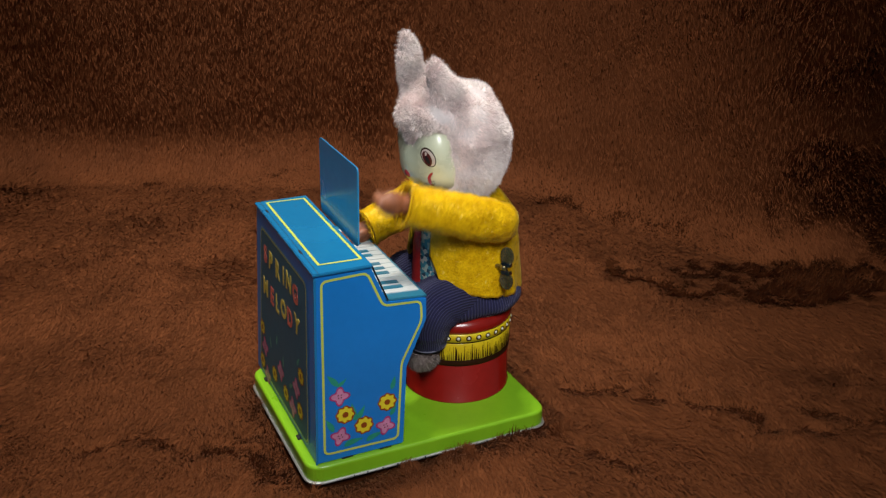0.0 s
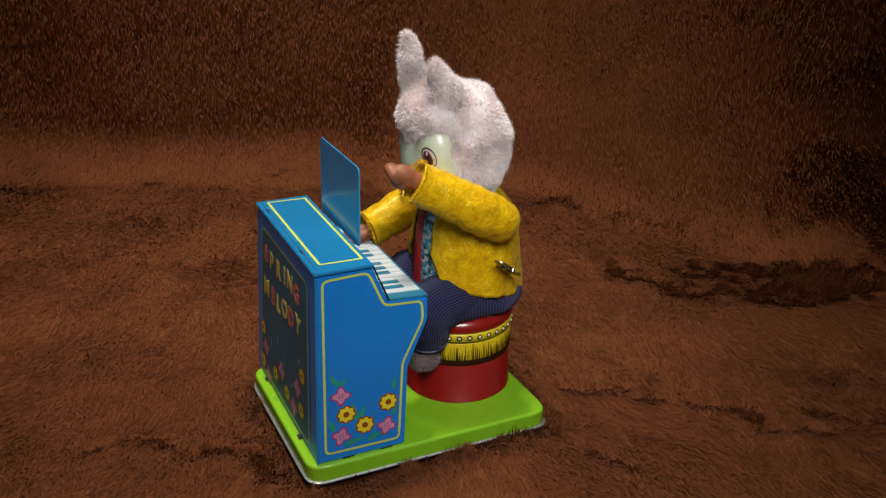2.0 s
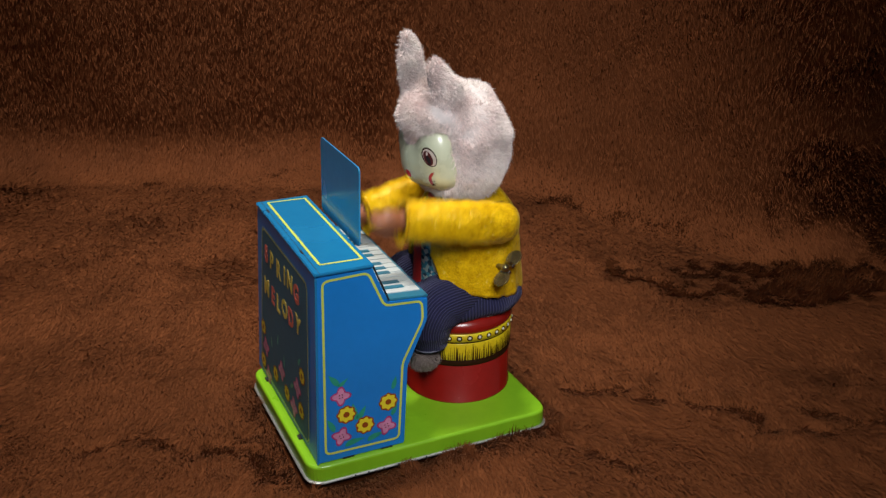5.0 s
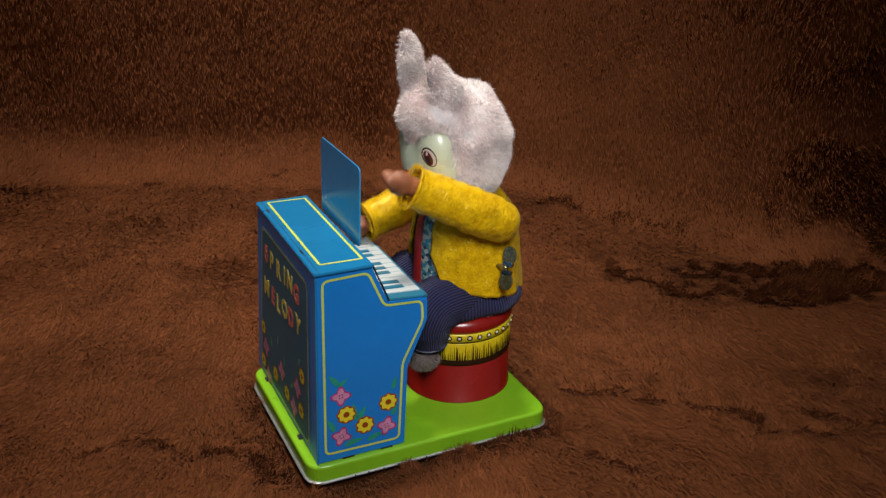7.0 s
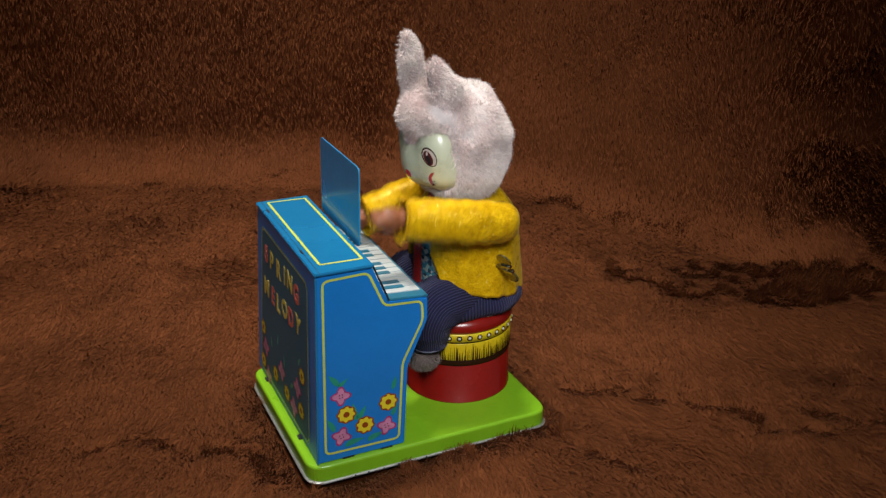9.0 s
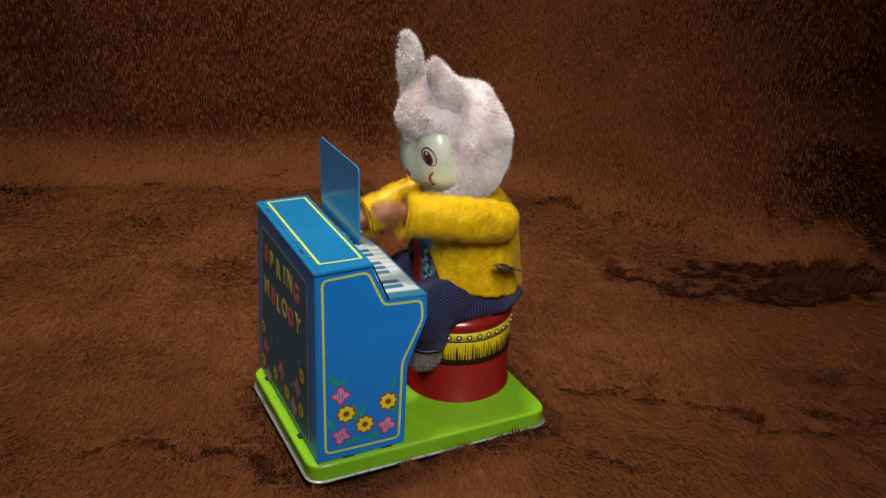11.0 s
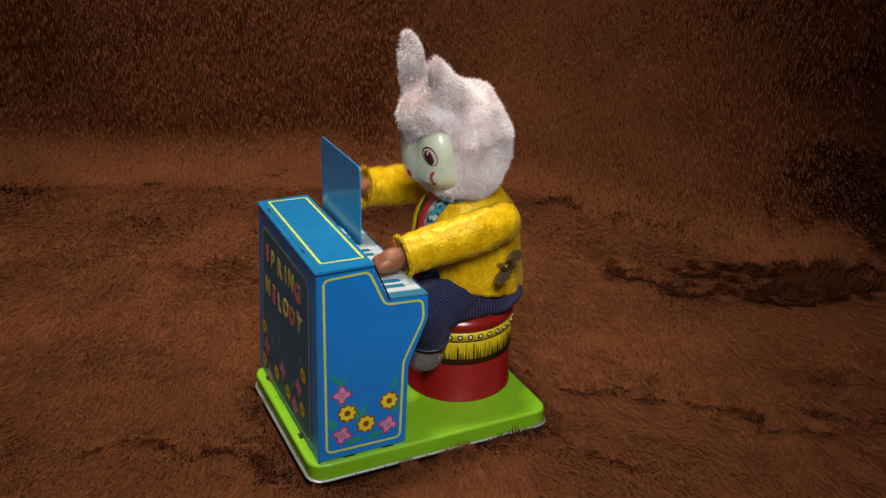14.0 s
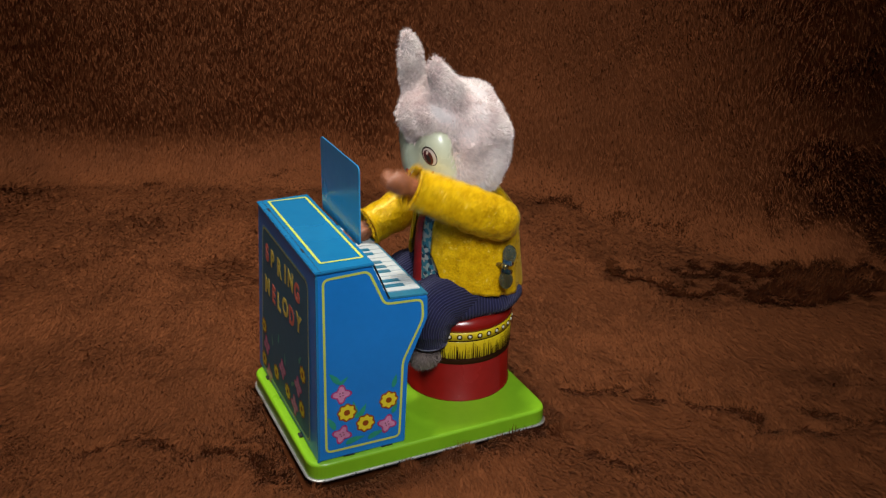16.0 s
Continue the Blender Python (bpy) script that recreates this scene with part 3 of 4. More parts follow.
def letter(char, y, z, size, mat, tilt, parent):
    data = bpy.data.curves.new("letter", "FONT")
    data.body, data.size, data.align_x, data.offset = char, size, "CENTER", 0.006
    data.extrude = 0.0004
    tmp = new("letter", data)
    me = bpy.data.meshes.new_from_object(tmp.evaluated_get(bpy.context.evaluated_depsgraph_get()))
    bpy.data.objects.remove(tmp)
    ca, sa = math.cos(tilt), math.sin(tilt)
    for v in me.vertices:
        a, b, c = v.co
        a, b = a * 0.92, b - size * 0.35
        a, b = a * ca - b * sa, a * sa + b * ca
        p = Vector(on_back(y - a, z + b, 0.004 + c))
        v.co = p * U
    me.materials.clear()
    return finish("letter", me, mat, parent, "", False)


def piano():
    case = prism(SIDE, 0, 1)
    for v in case.verts:
        low = 1 - (v.co.z - HB) / (1.088 - HB)
        if v.co.x < 0.1:
            v.co.x -= 0.008 * low * v.co.y
        v.co.y *= 1 + 0.07 * low
    body = part("piano", case, BLUE, toy, "bright blue lithographed tin upright piano")
    lid = part("lid", box(0.068, -0.008, 1.090, 0.352, 1.008, 1.106, 0.004), LID_BLUE, body, "teal blue tin lid with yellow line")
    raw("lid_line", *ribbon(rounded([(0.125, 0.085), (0.325, 0.075), (0.325, 0.962), (0.125, 0.972)], 0.004, 2), 0.013, lambda x, y: (x, y, 1.1075)), LINE, body)
    part("lid_seam", box(0.0945, -0.0085, 1.104, 0.0965, 1.0085, 1.1068, 0), BLACK, body, "dark folded seam along the lid")
    for y in (0.26, 0.85):
        part("tab", box(0.088, y - 0.022, 1.104, 0.099, y + 0.022, 1.1085, 0.0015), BLACK, body, "bent tin tab in dark slot")
    raw("side_line", *ribbon(rounded([(0.086, 0.145), (0.107, 1.060), (0.326, 1.066), (0.402, 0.884), (0.592, 0.872), (0.597, 0.772), (0.490, 0.560), (0.466, 0.140)], 0.03),
                             0.012, on_side), LINE, body, "pale yellow painted border line")
    panel = raw("back_panel", *patch(rounded([(0.105, 0.13), (0.105, 1.016), (0.905, 1.016), (0.935, 0.13)], 0.05), on_back), NAVY_TIN, body, "dark navy painted back panel")
    raw("panel_line", *ribbon(rounded([(0.105, 0.13), (0.105, 1.016), (0.905, 1.016), (0.935, 0.13)], 0.05), 0.010, lambda y, z: on_back(y, z, 0.0026)), LINE_BLUE, body)
    raw("panel_line", *ribbon(rounded([(0.116, 0.14), (0.116, 1.006), (0.894, 1.006), (0.924, 0.14)], 0.046), 0.006, lambda y, z: on_back(y, z, 0.003)), LINE, body)
    for ch, y, z, red, tilt in (("S", 0.812, 0.884, 1, 0.05), ("P", 0.712, 0.882, 0, -0.06), ("R", 0.587, 0.886, 0, 0.03), ("I", 0.478, 0.898, 0, 0),
                                ("N", 0.389, 0.902, 0, -0.05), ("G", 0.282, 0.886, 1, 0.06), ("M", 0.812, 0.690, 0, 0.04), ("E", 0.692, 0.690, 1, -0.05),
                                ("L", 0.597, 0.688, 0, 0), ("O", 0.486, 0.710, 0, 0), ("D", 0.378, 0.712, 1, 0.08), ("Y", 0.262, 0.728, 0, -0.1)):
        letter(ch, y, z, 0.130, LETTER_RED if red else LETTER_YELLOW, tilt, body)
    for y, z, yellow in ((0.885, 0.408, 1), (0.838, 0.305, 0), (0.887, 0.195, 1), (0.791, 0.150, 0), (0.66, 0.232, 1), (0.55, 0.311, 0), (0.461, 0.229, 1),
                         (0.287, 0.359, 0), (0.21, 0.470, 1), (0.348, 0.214, 0), (0.229, 0.263, 1)):
        flower(body, on_back_panel, y, z, 0.043 if yellow else 0.050, yellow, 0.3 * y)
    for y, z, a in ((0.62, 0.43, 1.5), (0.5, 0.36, 1.2), (0.27, 0.5, 1.9), (0.4, 0.3, 2.2), (0.72, 0.36, 1.0), (0.26, 0.33, 1.4)):
        leaf(body, on_back_panel, y, z, 0.07, a)
    for x, z, yellow, turn in ((0.173, 0.451, 0, 0.05), (0.197, 0.344, 1, 0.1), (0.290, 0.262, 1, 0.2), (0.168, 0.228, 0, 0.35), (0.402, 0.229, 0, 0.3), (0.413, 0.361, 1, 0)):
        flower(body, on_side, x, z, 0.046 if yellow else 0.044, yellow, turn)
    for x, z, size, a, c in ((0.165, 0.508, 0.085, 2.1, 0.1), (0.16, 0.508, 0.06, 0.3, 0.3), (0.435, 0.425, 0.075, 1.2, 0.1), (0.245, 0.30, 0.10, 1.8, -0.1), (0.25, 0.30, 0.085, 0.8, 0.2),
                             (0.135, 0.262, 0.085, 1.9, 0.1), (0.185, 0.165, 0.10, 0.6, -0.4), (0.30, 0.165, 0.095, 0.7, -0.4), (0.43, 0.28, 0.075, 1.1, 0.1)):
        leaf(body, on_side, x, z, size, a, c)
    # each black box is a tab with the shaded gap round it
    for x in (0.20, 0.40):
        part("tab", box(x - 0.03, -0.004, HB - 0.002, x + 0.03, 0.002, HB + 0.007, 0.001), BLACK, body, "bent tin tab in dark slot")
    # the folded edge at the corner, and the worn lid edge
    part("folded_edge", box(0.055, -0.003, 0, 0.066, 0.004, 0.985, 0.001), LID_BLUE, body).matrix_local = at(-0.015, 0, HB + 0.002, 0, 1.85, 0)
    # dark seam between side and key bed: the gap's shade, drawn black
    part("seam", box(-0.004, 0.0, 0, 0.004, 0.010, 0.20, 0.001), BLACK, body).matrix_local = at(0.4265, -0.0015, 0.908, 0, -22, 0)
    # keyboard
    bed = part("keyboard", box(0.418, 0.004, -0.012, 0.628, 0.996, 0.0, 0.003), KEY_BLUE, body, "tin keyboard with white and blue keys")
    slope = at(0, 0, 0.9365, 0, 3.6, 0)
    bed.matrix_local = slope
    pitch = 0.0585
    for i in range(15):
        y = 0.062 + i * pitch
        part("white_key", box(0.428, y + 0.003, -0.002, 0.612, y + pitch - 0.003, 0.0045, 0.0015), WHITE_KEY, body).matrix_local = slope
    for i in range(14):
        if i % 7 in (2, 6):
            continue
        y = 0.062 + (i + 1) * pitch
        part("blue_key", box(0.430, y - 0.017, 0.004, 0.548, y + 0.017, 0.0075, 0.0015), KEY_BLUE, body).matrix_local = slope
    part("fall_board", box(0.415, 0.002, -0.003, 0.428, 0.998, 0.012, 0.002), LID_BLUE, body).matrix_local = slope
    # music stand, a bent tin sheet
    outline = rounded([(-0.285, 0.0), (0.285, 0.0), (0.285, 0.395), (-0.285, 0.395)], 0.03)
    bm = bmesh.new()
    a = [bm.verts.new((0, y, z)) for y, z in outline]
    b = [bm.verts.new((0.007, y, z)) for y, z in outline]
    bm.faces.new(a[::-1])
    bm.faces.new(b)
    for i in range(len(a)):
        bm.faces.new((a[i], a[(i + 1) % len(a)], b[(i + 1) % len(a)], b[i]))
    bmesh.ops.recalc_face_normals(bm, faces=bm.faces[:])
    stand = part("music_stand", bm, STAND_BLUE, toy, "thin blue tin music stand with rounded corners")
    stand.matrix_local = at(0.367, 0.512, 1.095, 0, 1, 0)
    return stand


def on_back_panel(y, z, lift):
    return on_back(y, z, lift + 0.0018)


music_stand = piano()

AX = (1.02, 0.495)


def stool():
    r = 0.288
    drum = part("stool", turned(((r + 0.006, HB), (r + 0.006, HB + 0.006), (r, HB + 0.010), (r, 0.345), (r - 0.004, 0.35)), 72, AX), RED_TIN, toy,
                "round red tin stool with painted yellow fringe", True)
    part("fringe_band", turned(((r + 0.002, 0.355), (r + 0.006, 0.36), (r + 0.006, 0.456), (r + 0.003, 0.46)), 72, AX), FRINGE, drum, "yellow painted fringe with brown strokes", True)
    part("dark_hem", turned(((r + 0.001, 0.322), (r + 0.004, 0.325), (r + 0.004, 0.356), (r + 0.001, 0.358)), 72, AX), BROWN_INK, drum, "", True)
    part("stud_band", turned(((r + 0.004, 0.466), (r + 0.009, 0.468), (r + 0.009, 0.510), (r + 0.005, 0.512)), 72, AX), FRINGE, drum, "yellow band with cream studs", True)
    part("dark_line", turned(((r + 0.003, 0.458), (r + 0.006, 0.459), (r + 0.006, 0.466), (r + 0.003, 0.467)), 72, AX), BROWN_INK, drum, "", True)
    part("cushion", turned(((r - 0.01, 0.50), (r + 0.006, 0.513), (r + 0.013, 0.53), (r + 0.010, 0.55), (r - 0.005, 0.575), (r - 0.04, 0.59), (0.1, 0.60)), 72, AX), RED_TIN, drum, "glossy red domed cushion", True)
    for i in range(34):
        a = 2 * math.pi * (i + 0.3) / 34
        bm = bmesh.new()
        bmesh.ops.create_icosphere(bm, subdivisions=2, radius=0.0095)
        bmesh.ops.translate(bm, vec=(AX[0] + (r + 0.007) * math.cos(a), AX[1] + (r + 0.007) * math.sin(a), 0.489), verts=bm.verts)
        part("stud", bm, STUD, drum, "", True)
        n, t = Vector((math.cos(a), math.sin(a), 0)), Vector((-math.sin(a), math.cos(a), 0))
        mid = Vector((AX[0], AX[1], 0.489)) + n * (r + 0.0098)
        disc = [mid + t * 0.0155 * math.cos(b) + Vector((0, 0, 0.0155 * math.sin(b))) for b in np.linspace(0, 2 * math.pi, 16, endpoint=False)]
        raw("stud_outline", disc, [tuple(range(16))], BROWN_INK, drum)
    rng = random.Random(5)
    for i in range(210):
        a = 2 * math.pi * (i + rng.uniform(-0.4, 0.4)) / 210
        w, top, low = rng.uniform(0.0015, 0.0055), rng.uniform(0.385, 0.457), rng.uniform(0.348, 0.358)
        rr = r + 0.0072
        t = Vector((-math.sin(a), math.cos(a), 0))
        p = Vector((AX[0] + rr * math.cos(a), AX[1] + rr * math.sin(a), 0))
        raw("stroke", [p + t * w + Vector((0, 0, low)), p - t * w + Vector((0, 0, low)), p - t * w * 0.3 + Vector((0, 0, top)), p + t * w * 0.3 + Vector((0, 0, top))],
            [(0, 3, 2, 1)], BROWN_INK, drum)


stool()

# ---- the rabbit on the stool ----
BODY = (1.058, 0.5)


def half_width(z):
    return float(np.interp(z, (0.5, 0.62, 0.8, 0.95, 1.06, 1.13, 1.19, 1.25), (0.283, 0.283, 0.282, 0.276, 0.26, 0.228, 0.185, 0.13)))


def clothes():
    hips = blob((1.05, 0.5, 0.66), (((1.065, 0.5, 0.69), (0.29, 0.28, 0.16)), ((1.07, 0.495, 0.63), (0.296, 0.294, 0.11)), ((0.93, 0.5, 0.64), (0.22, 0.29, 0.11))), 0.03, level=5, rough=0.02, rough_scale=7)
    uvl = hips.loops.layers.uv.new("UVMap")
    for f in hips.faces:
        us = [math.atan2(l.vert.co.y - 0.5, l.vert.co.x - 1.075) / (2 * math.pi) for l in f.loops]
        for l, u in zip(f.loops, us):
            l[uvl].uv = ((u + 1 if max(us) - min(us) > 0.5 and u < 0 else u) * 1.9, l.vert.co.z)
    trousers = part("trousers", hips, CORDUROY, toy, "navy blue fine-striped corduroy trousers", True)
    for s in (1, -1):
        def m(x, y, z):
            return (x, 0.5 - s * y, z)
        path = curve_path([m(1.05, 0.13, 0.66), m(0.92, 0.165, 0.68), m(0.81, 0.185, 0.665), m(0.765, 0.19, 0.59), m(0.768, 0.19, 0.51), m(0.772, 0.19, 0.44)], 6)
        n = len(path)
        radii = np.interp(np.linspace(0, 1, n), (0, 0.3, 0.5, 0.7, 0.9, 1), (0.13, 0.145, 0.145, 0.128, 0.098, 0.092))
        part("trouser_leg", tube(path, radii, 40, True, 1.0, 0.06, s), CORDUROY, trousers, "", True)
        part("hem_stitch", tube([m(0.7715, 0.19, 0.455), m(0.772, 0.19, 0.449)], (0.0955, 0.0955), 40, False), STITCH, trousers, "pale stitched hem", True)
        foot = part("foot", blob(m(0.745, 0.19, 0.37), ((m(0.752, 0.19, 0.395), (0.06, 0.06, 0.06)), (m(0.735, 0.19, 0.355), (0.062, 0.055, 0.045))), level=4), GREY_SKIN, toy, "grey-pink plush foot", True)
        fleece("foot_plush", foot, 5000, 0.026, 0.003, (0, 0, -0.4), GREY_FUR, foot, 20 + s)
    torso = turned([(half_width(z) * 0.955, z) for z in np.linspace(0.56, 1.25, 24)], 64, BODY)
    shirt = part("shirt", torso, SHIRT, toy, "printed blue and cream cotton shirt", True)
    # jacket, open in front
    ns, nz = 96, 34
    verts, faces = [], []
    for j in range(nz + 1):
        for i in range(ns + 1):
            k = i / ns
            s = j / nz
            z_guess = 1.235 - 0.5 * s
            first = 27 + 12 * ease((z_guess - 1.0) / 0.18)
            phi = radians(first + (360 - 19 - first) * k)
            edge = min(phi - radians(first), 2 * math.pi - phi - radians(19))
            hem = 0.655 + 0.085 * max(0.0, math.cos(edge * 0.72)) ** 1.2
            hem += 0.018 * noise.noise(Vector((math.cos(phi) * 6, math.sin(phi) * 6, 0)))
            hem += 0.19 * math.exp(-(max(0.0, edge) / 0.26) ** 1.5)
            z = 1.235 + (hem - 1.235) * s
            low = max(0, (0.95 - z) / 0.4)
            fold = 0.012 * noise.noise(Vector((math.cos(phi) * 3.2, math.sin(phi) * 3.2, z * 3.5))) + 0.010 * low * math.sin(phi * 9 + 2 * math.sin(phi * 3))
            r = half_width(z) + 0.012 + fold + 0.012 * low
            verts.append((BODY[0] - r * math.cos(phi), BODY[1] - r * math.sin(phi), z))
    w = ns + 1
    faces = [(j * w + i, (j + 1) * w + i, (j + 1) * w + i + 1, j * w + i + 1) for j in range(nz) for i in range(ns)]
    jacket = raw("jacket", verts, faces, VELVET, toy, "open mustard yellow crushed velvet jacket", True)
    solid = jacket.modifiers.new("thickness", "SOLIDIFY")
    solid.thickness, solid.offset = 0.014 * U, -0.2
    fleece("velvet_nap", jacket, 14000, 0.005, 0.0016, (0, 0, -0.5), VELVET_NAP, jacket, 51, "short crushed velvet nap")
    # tie and collar
    path = [(BODY[0] - half_width(z) * 0.955 - 0.012, 0.5 - 0.006 * math.sin(z * 9), z) for z in np.linspace(1.2, 0.70, 16)]
    verts, faces = [], []
    for i, (x, y, z) in enumerate(path):
        wd = 0.022 + 0.030 * i / 15 if i else 0.03
        verts += [(x + 0.006, y - wd, z), (x - 0.008, y - wd * 0.5, z), (x - 0.010, y + wd * 0.5, z), (x + 0.006, y + wd, z)]
    faces = [(i * 4 + k, i * 4 + k + 1, i * 4 + k + 5, i * 4 + k + 4) for i in range(15) for k in range(3)]
    raw("necktie", verts, faces, TIE_RED, shirt, "narrow red necktie", True)
    part("tie_knot", blob((0.90, 0.5, 1.2), (((BODY[0] - half_width(1.2) - 0.008, 0.5, 1.195), (0.03, 0.036, 0.032)),), level=3), TIE_RED, shirt, "", True)
    for s in (1, -1):
        part("collar", blob((0.95, 0.5 + s * 0.1, 1.21), (((0.955, 0.5 + s * 0.1, 1.21), (0.085, 0.075, 0.028)),), level=4), SHIRT, shirt, "", True)


clothes()


def rabbit_head():
    centre = (0.97, 0.5, 1.47)
    skull = part("head", blob(centre, (((1.005, 0.5, 1.475), (0.262, 0.265, 0.278)), ((0.885, 0.5, 1.63), (0.175, 0.215, 0.125)), ((1.01, 0.5, 1.34), (0.20, 0.255, 0.13)),
                                       ((1.03, 0.5, 1.63), (0.16, 0.2, 0.125)), ((0.87, 0.56, 1.70), (0.09, 0.13, 0.10))), 0.028, 5, 0.02, 9), SKIN, toy, "round pinkish white plush rabbit head", True)
    forms = [((0.885, 0.5, 1.41), (0.17, 0.215, 0.15)), ((0.81, 0.5, 1.358), (0.075, 0.095, 0.072))]
    for s in (1, -1):
        forms += [((0.838, 0.5 - s * 0.118, 1.495), (0.088, 0.108, 0.124)), ((0.868, 0.5 - s * 0.118, 1.425), (0.088, 0.108, 0.11)), ((0.882, 0.5 - s * 0.120, 1.352), (0.106, 0.100, 0.074))]
    mask = part("face_mask", blob((0.9, 0.5, 1.42), forms, 0.022, 6), MASK, skull, "glossy cream painted tin face mask", True)
    forms_n = forms

    def in_mask(p):
        inside = np.zeros(len(p), bool)
        for c, r in forms_n:
            inside |= (((p - np.array(c)) / (np.array(r) * 1.03)) ** 2).sum(1) < 1
        return ~inside
    fleece("head_plush", skull, 100000, 0.032, 0.0026, (0.1, 0, -0.25), FUR, skull, 3, "soft pinkish white plush", in_mask)
    from mathutils.bvhtree import BVHTree
    me = mask.data
    tree = BVHTree.FromPolygons([tuple(v.co / U) for v in me.vertices], [tuple(p.vertices) for p in me.polygons])

    def decal(name, centre, outline, lift, mat, s, turn=0.0):
        """A painted patch laid on the mask's surface, seen from the side."""
        way = Vector((0.45, 0.80, -0.38)).normalized()
        rt = way.cross(Vector((0, 0, 1))).normalized()
        hi = rt.cross(way)
        ca, sa = math.cos(turn), math.sin(turn)
        c = Vector(centre) - way * 0.5
        rings = 4
        verts, faces = [], []
        mid = np.array(outline).mean(0)
        n = len(outline)
        for k in range(rings + 1):
            for a, b in outline:
                a, b = mid[0] + (a - mid[0]) * k / rings, mid[1] + (b - mid[1]) * k / rings
                a, b = a * ca - b * sa, a * sa + b * ca
                hit, nrm, _, _ = tree.ray_cast(c + rt * a + hi * b, way)
                if hit is None:
                    hit, nrm, _, _ = tree.find_nearest(c + rt * a + hi * b + way * 0.5)
                p = hit + nrm * lift
                verts.append((p.x, p.y if s == 1 else 1.0 - p.y, p.z))
        for k in range(rings):
            for i in range(n):
                f = (k * n + i, k * n + (i + 1) % n, (k + 1) * n + (i + 1) % n, (k + 1) * n + i)
                faces.append(f)
        return raw(name, verts, faces, mat, skull, "", True)

    def oval(w, h, cx=0.0, cy=0.0, n=24, lean=0.0):
        return [(cx + w * math.cos(a) + lean * math.sin(a), cy + h * math.sin(a)) for a in np.linspace(0, 2 * math.pi, n, endpoint=False)]
    eye = (0.733, 0.25, 1.500)
    for s in (1, -1):
        decal("eye_outline", eye, oval(0.036, 0.046, lean=-0.018), 0.0010, BROWN_INK, s)
        decal("eye_white", eye, oval(0.031, 0.040, 0.001, -0.002, lean=-0.017), 0.0018, EYE_WHITE, s)
        decal("iris", eye, oval(0.021, 0.034, -0.004, -0.005, lean=-0.014), 0.0026, MAROON, s)
        decal("pupil", eye, oval(0.009, 0.020, -0.002, -0.012, lean=-0.008), 0.0034, BLACK, s)
        decal("eye_glint", eye, oval(0.005, 0.009, -0.010, 0.016), 0.0042, EYE_WHITE, s)
        arc = [(0.026 * math.cos(a) + 0.012, 0.030 * math.sin(a)) for a in np.linspace(1.5, 4.4, 12)]
        arc += [(0.014 * math.cos(a) + 0.014, 0.021 * math.sin(a) + 0.002) for a in np.linspace(4.2, 1.7, 12)]
        decal("cheek_mark", (0.762, 0.28, 1.374), arc, 0.0015, NOSE_RED, s)
        for k in range(3):
            line = [(-0.030 + 0.015 * k * 0.3, -0.002 - 0.014 * k), (0.028, 0.010 - 0.018 * k), (0.028, 0.0085 - 0.018 * k), (-0.030, -0.0035 - 0.014 * k)]
            decal("whisker", (0.765, 0.30, 1.345), line, 0.0014, BROWN_INK, s)
    part("nose", blob((0.740, 0.475, 1.352), (((0.740, 0.475, 1.352), (0.028, 0.036, 0.032)),), level=3), NOSE_RED, skull, "rose red nose", True)
    # ears
    for name, path, radii, seed in (("far", [(0.86, 0.59, 1.66), (0.828, 0.61, 1.76), (0.805, 0.62, 1.87), (0.788, 0.625, 1.96), (0.790, 0.63, 2.015)], (0.078, 0.064, 0.055, 0.034, 0.010), 31),
                                    ("near", [(0.965, 0.405, 1.55), (0.925, 0.38, 1.66), (0.872, 0.38, 1.79), (0.836, 0.38, 1.875), (0.826, 0.38, 1.925)], (0.085, 0.098, 0.076, 0.048, 0.014), 32)):
        pts = curve_path(path, 6)
        rr = np.interp(np.linspace(0, 4, len(pts)), range(5), radii)
        ear = part("ear", tube(pts, rr, 24, True, 0.85, 0.1, seed), SKIN, toy, "upright plush ear", True)
        fleece("ear_plush", ear, 20000, 0.030, 0.0026, (-0.1, 0, 0.1), FUR, ear, seed)


rabbit_head()


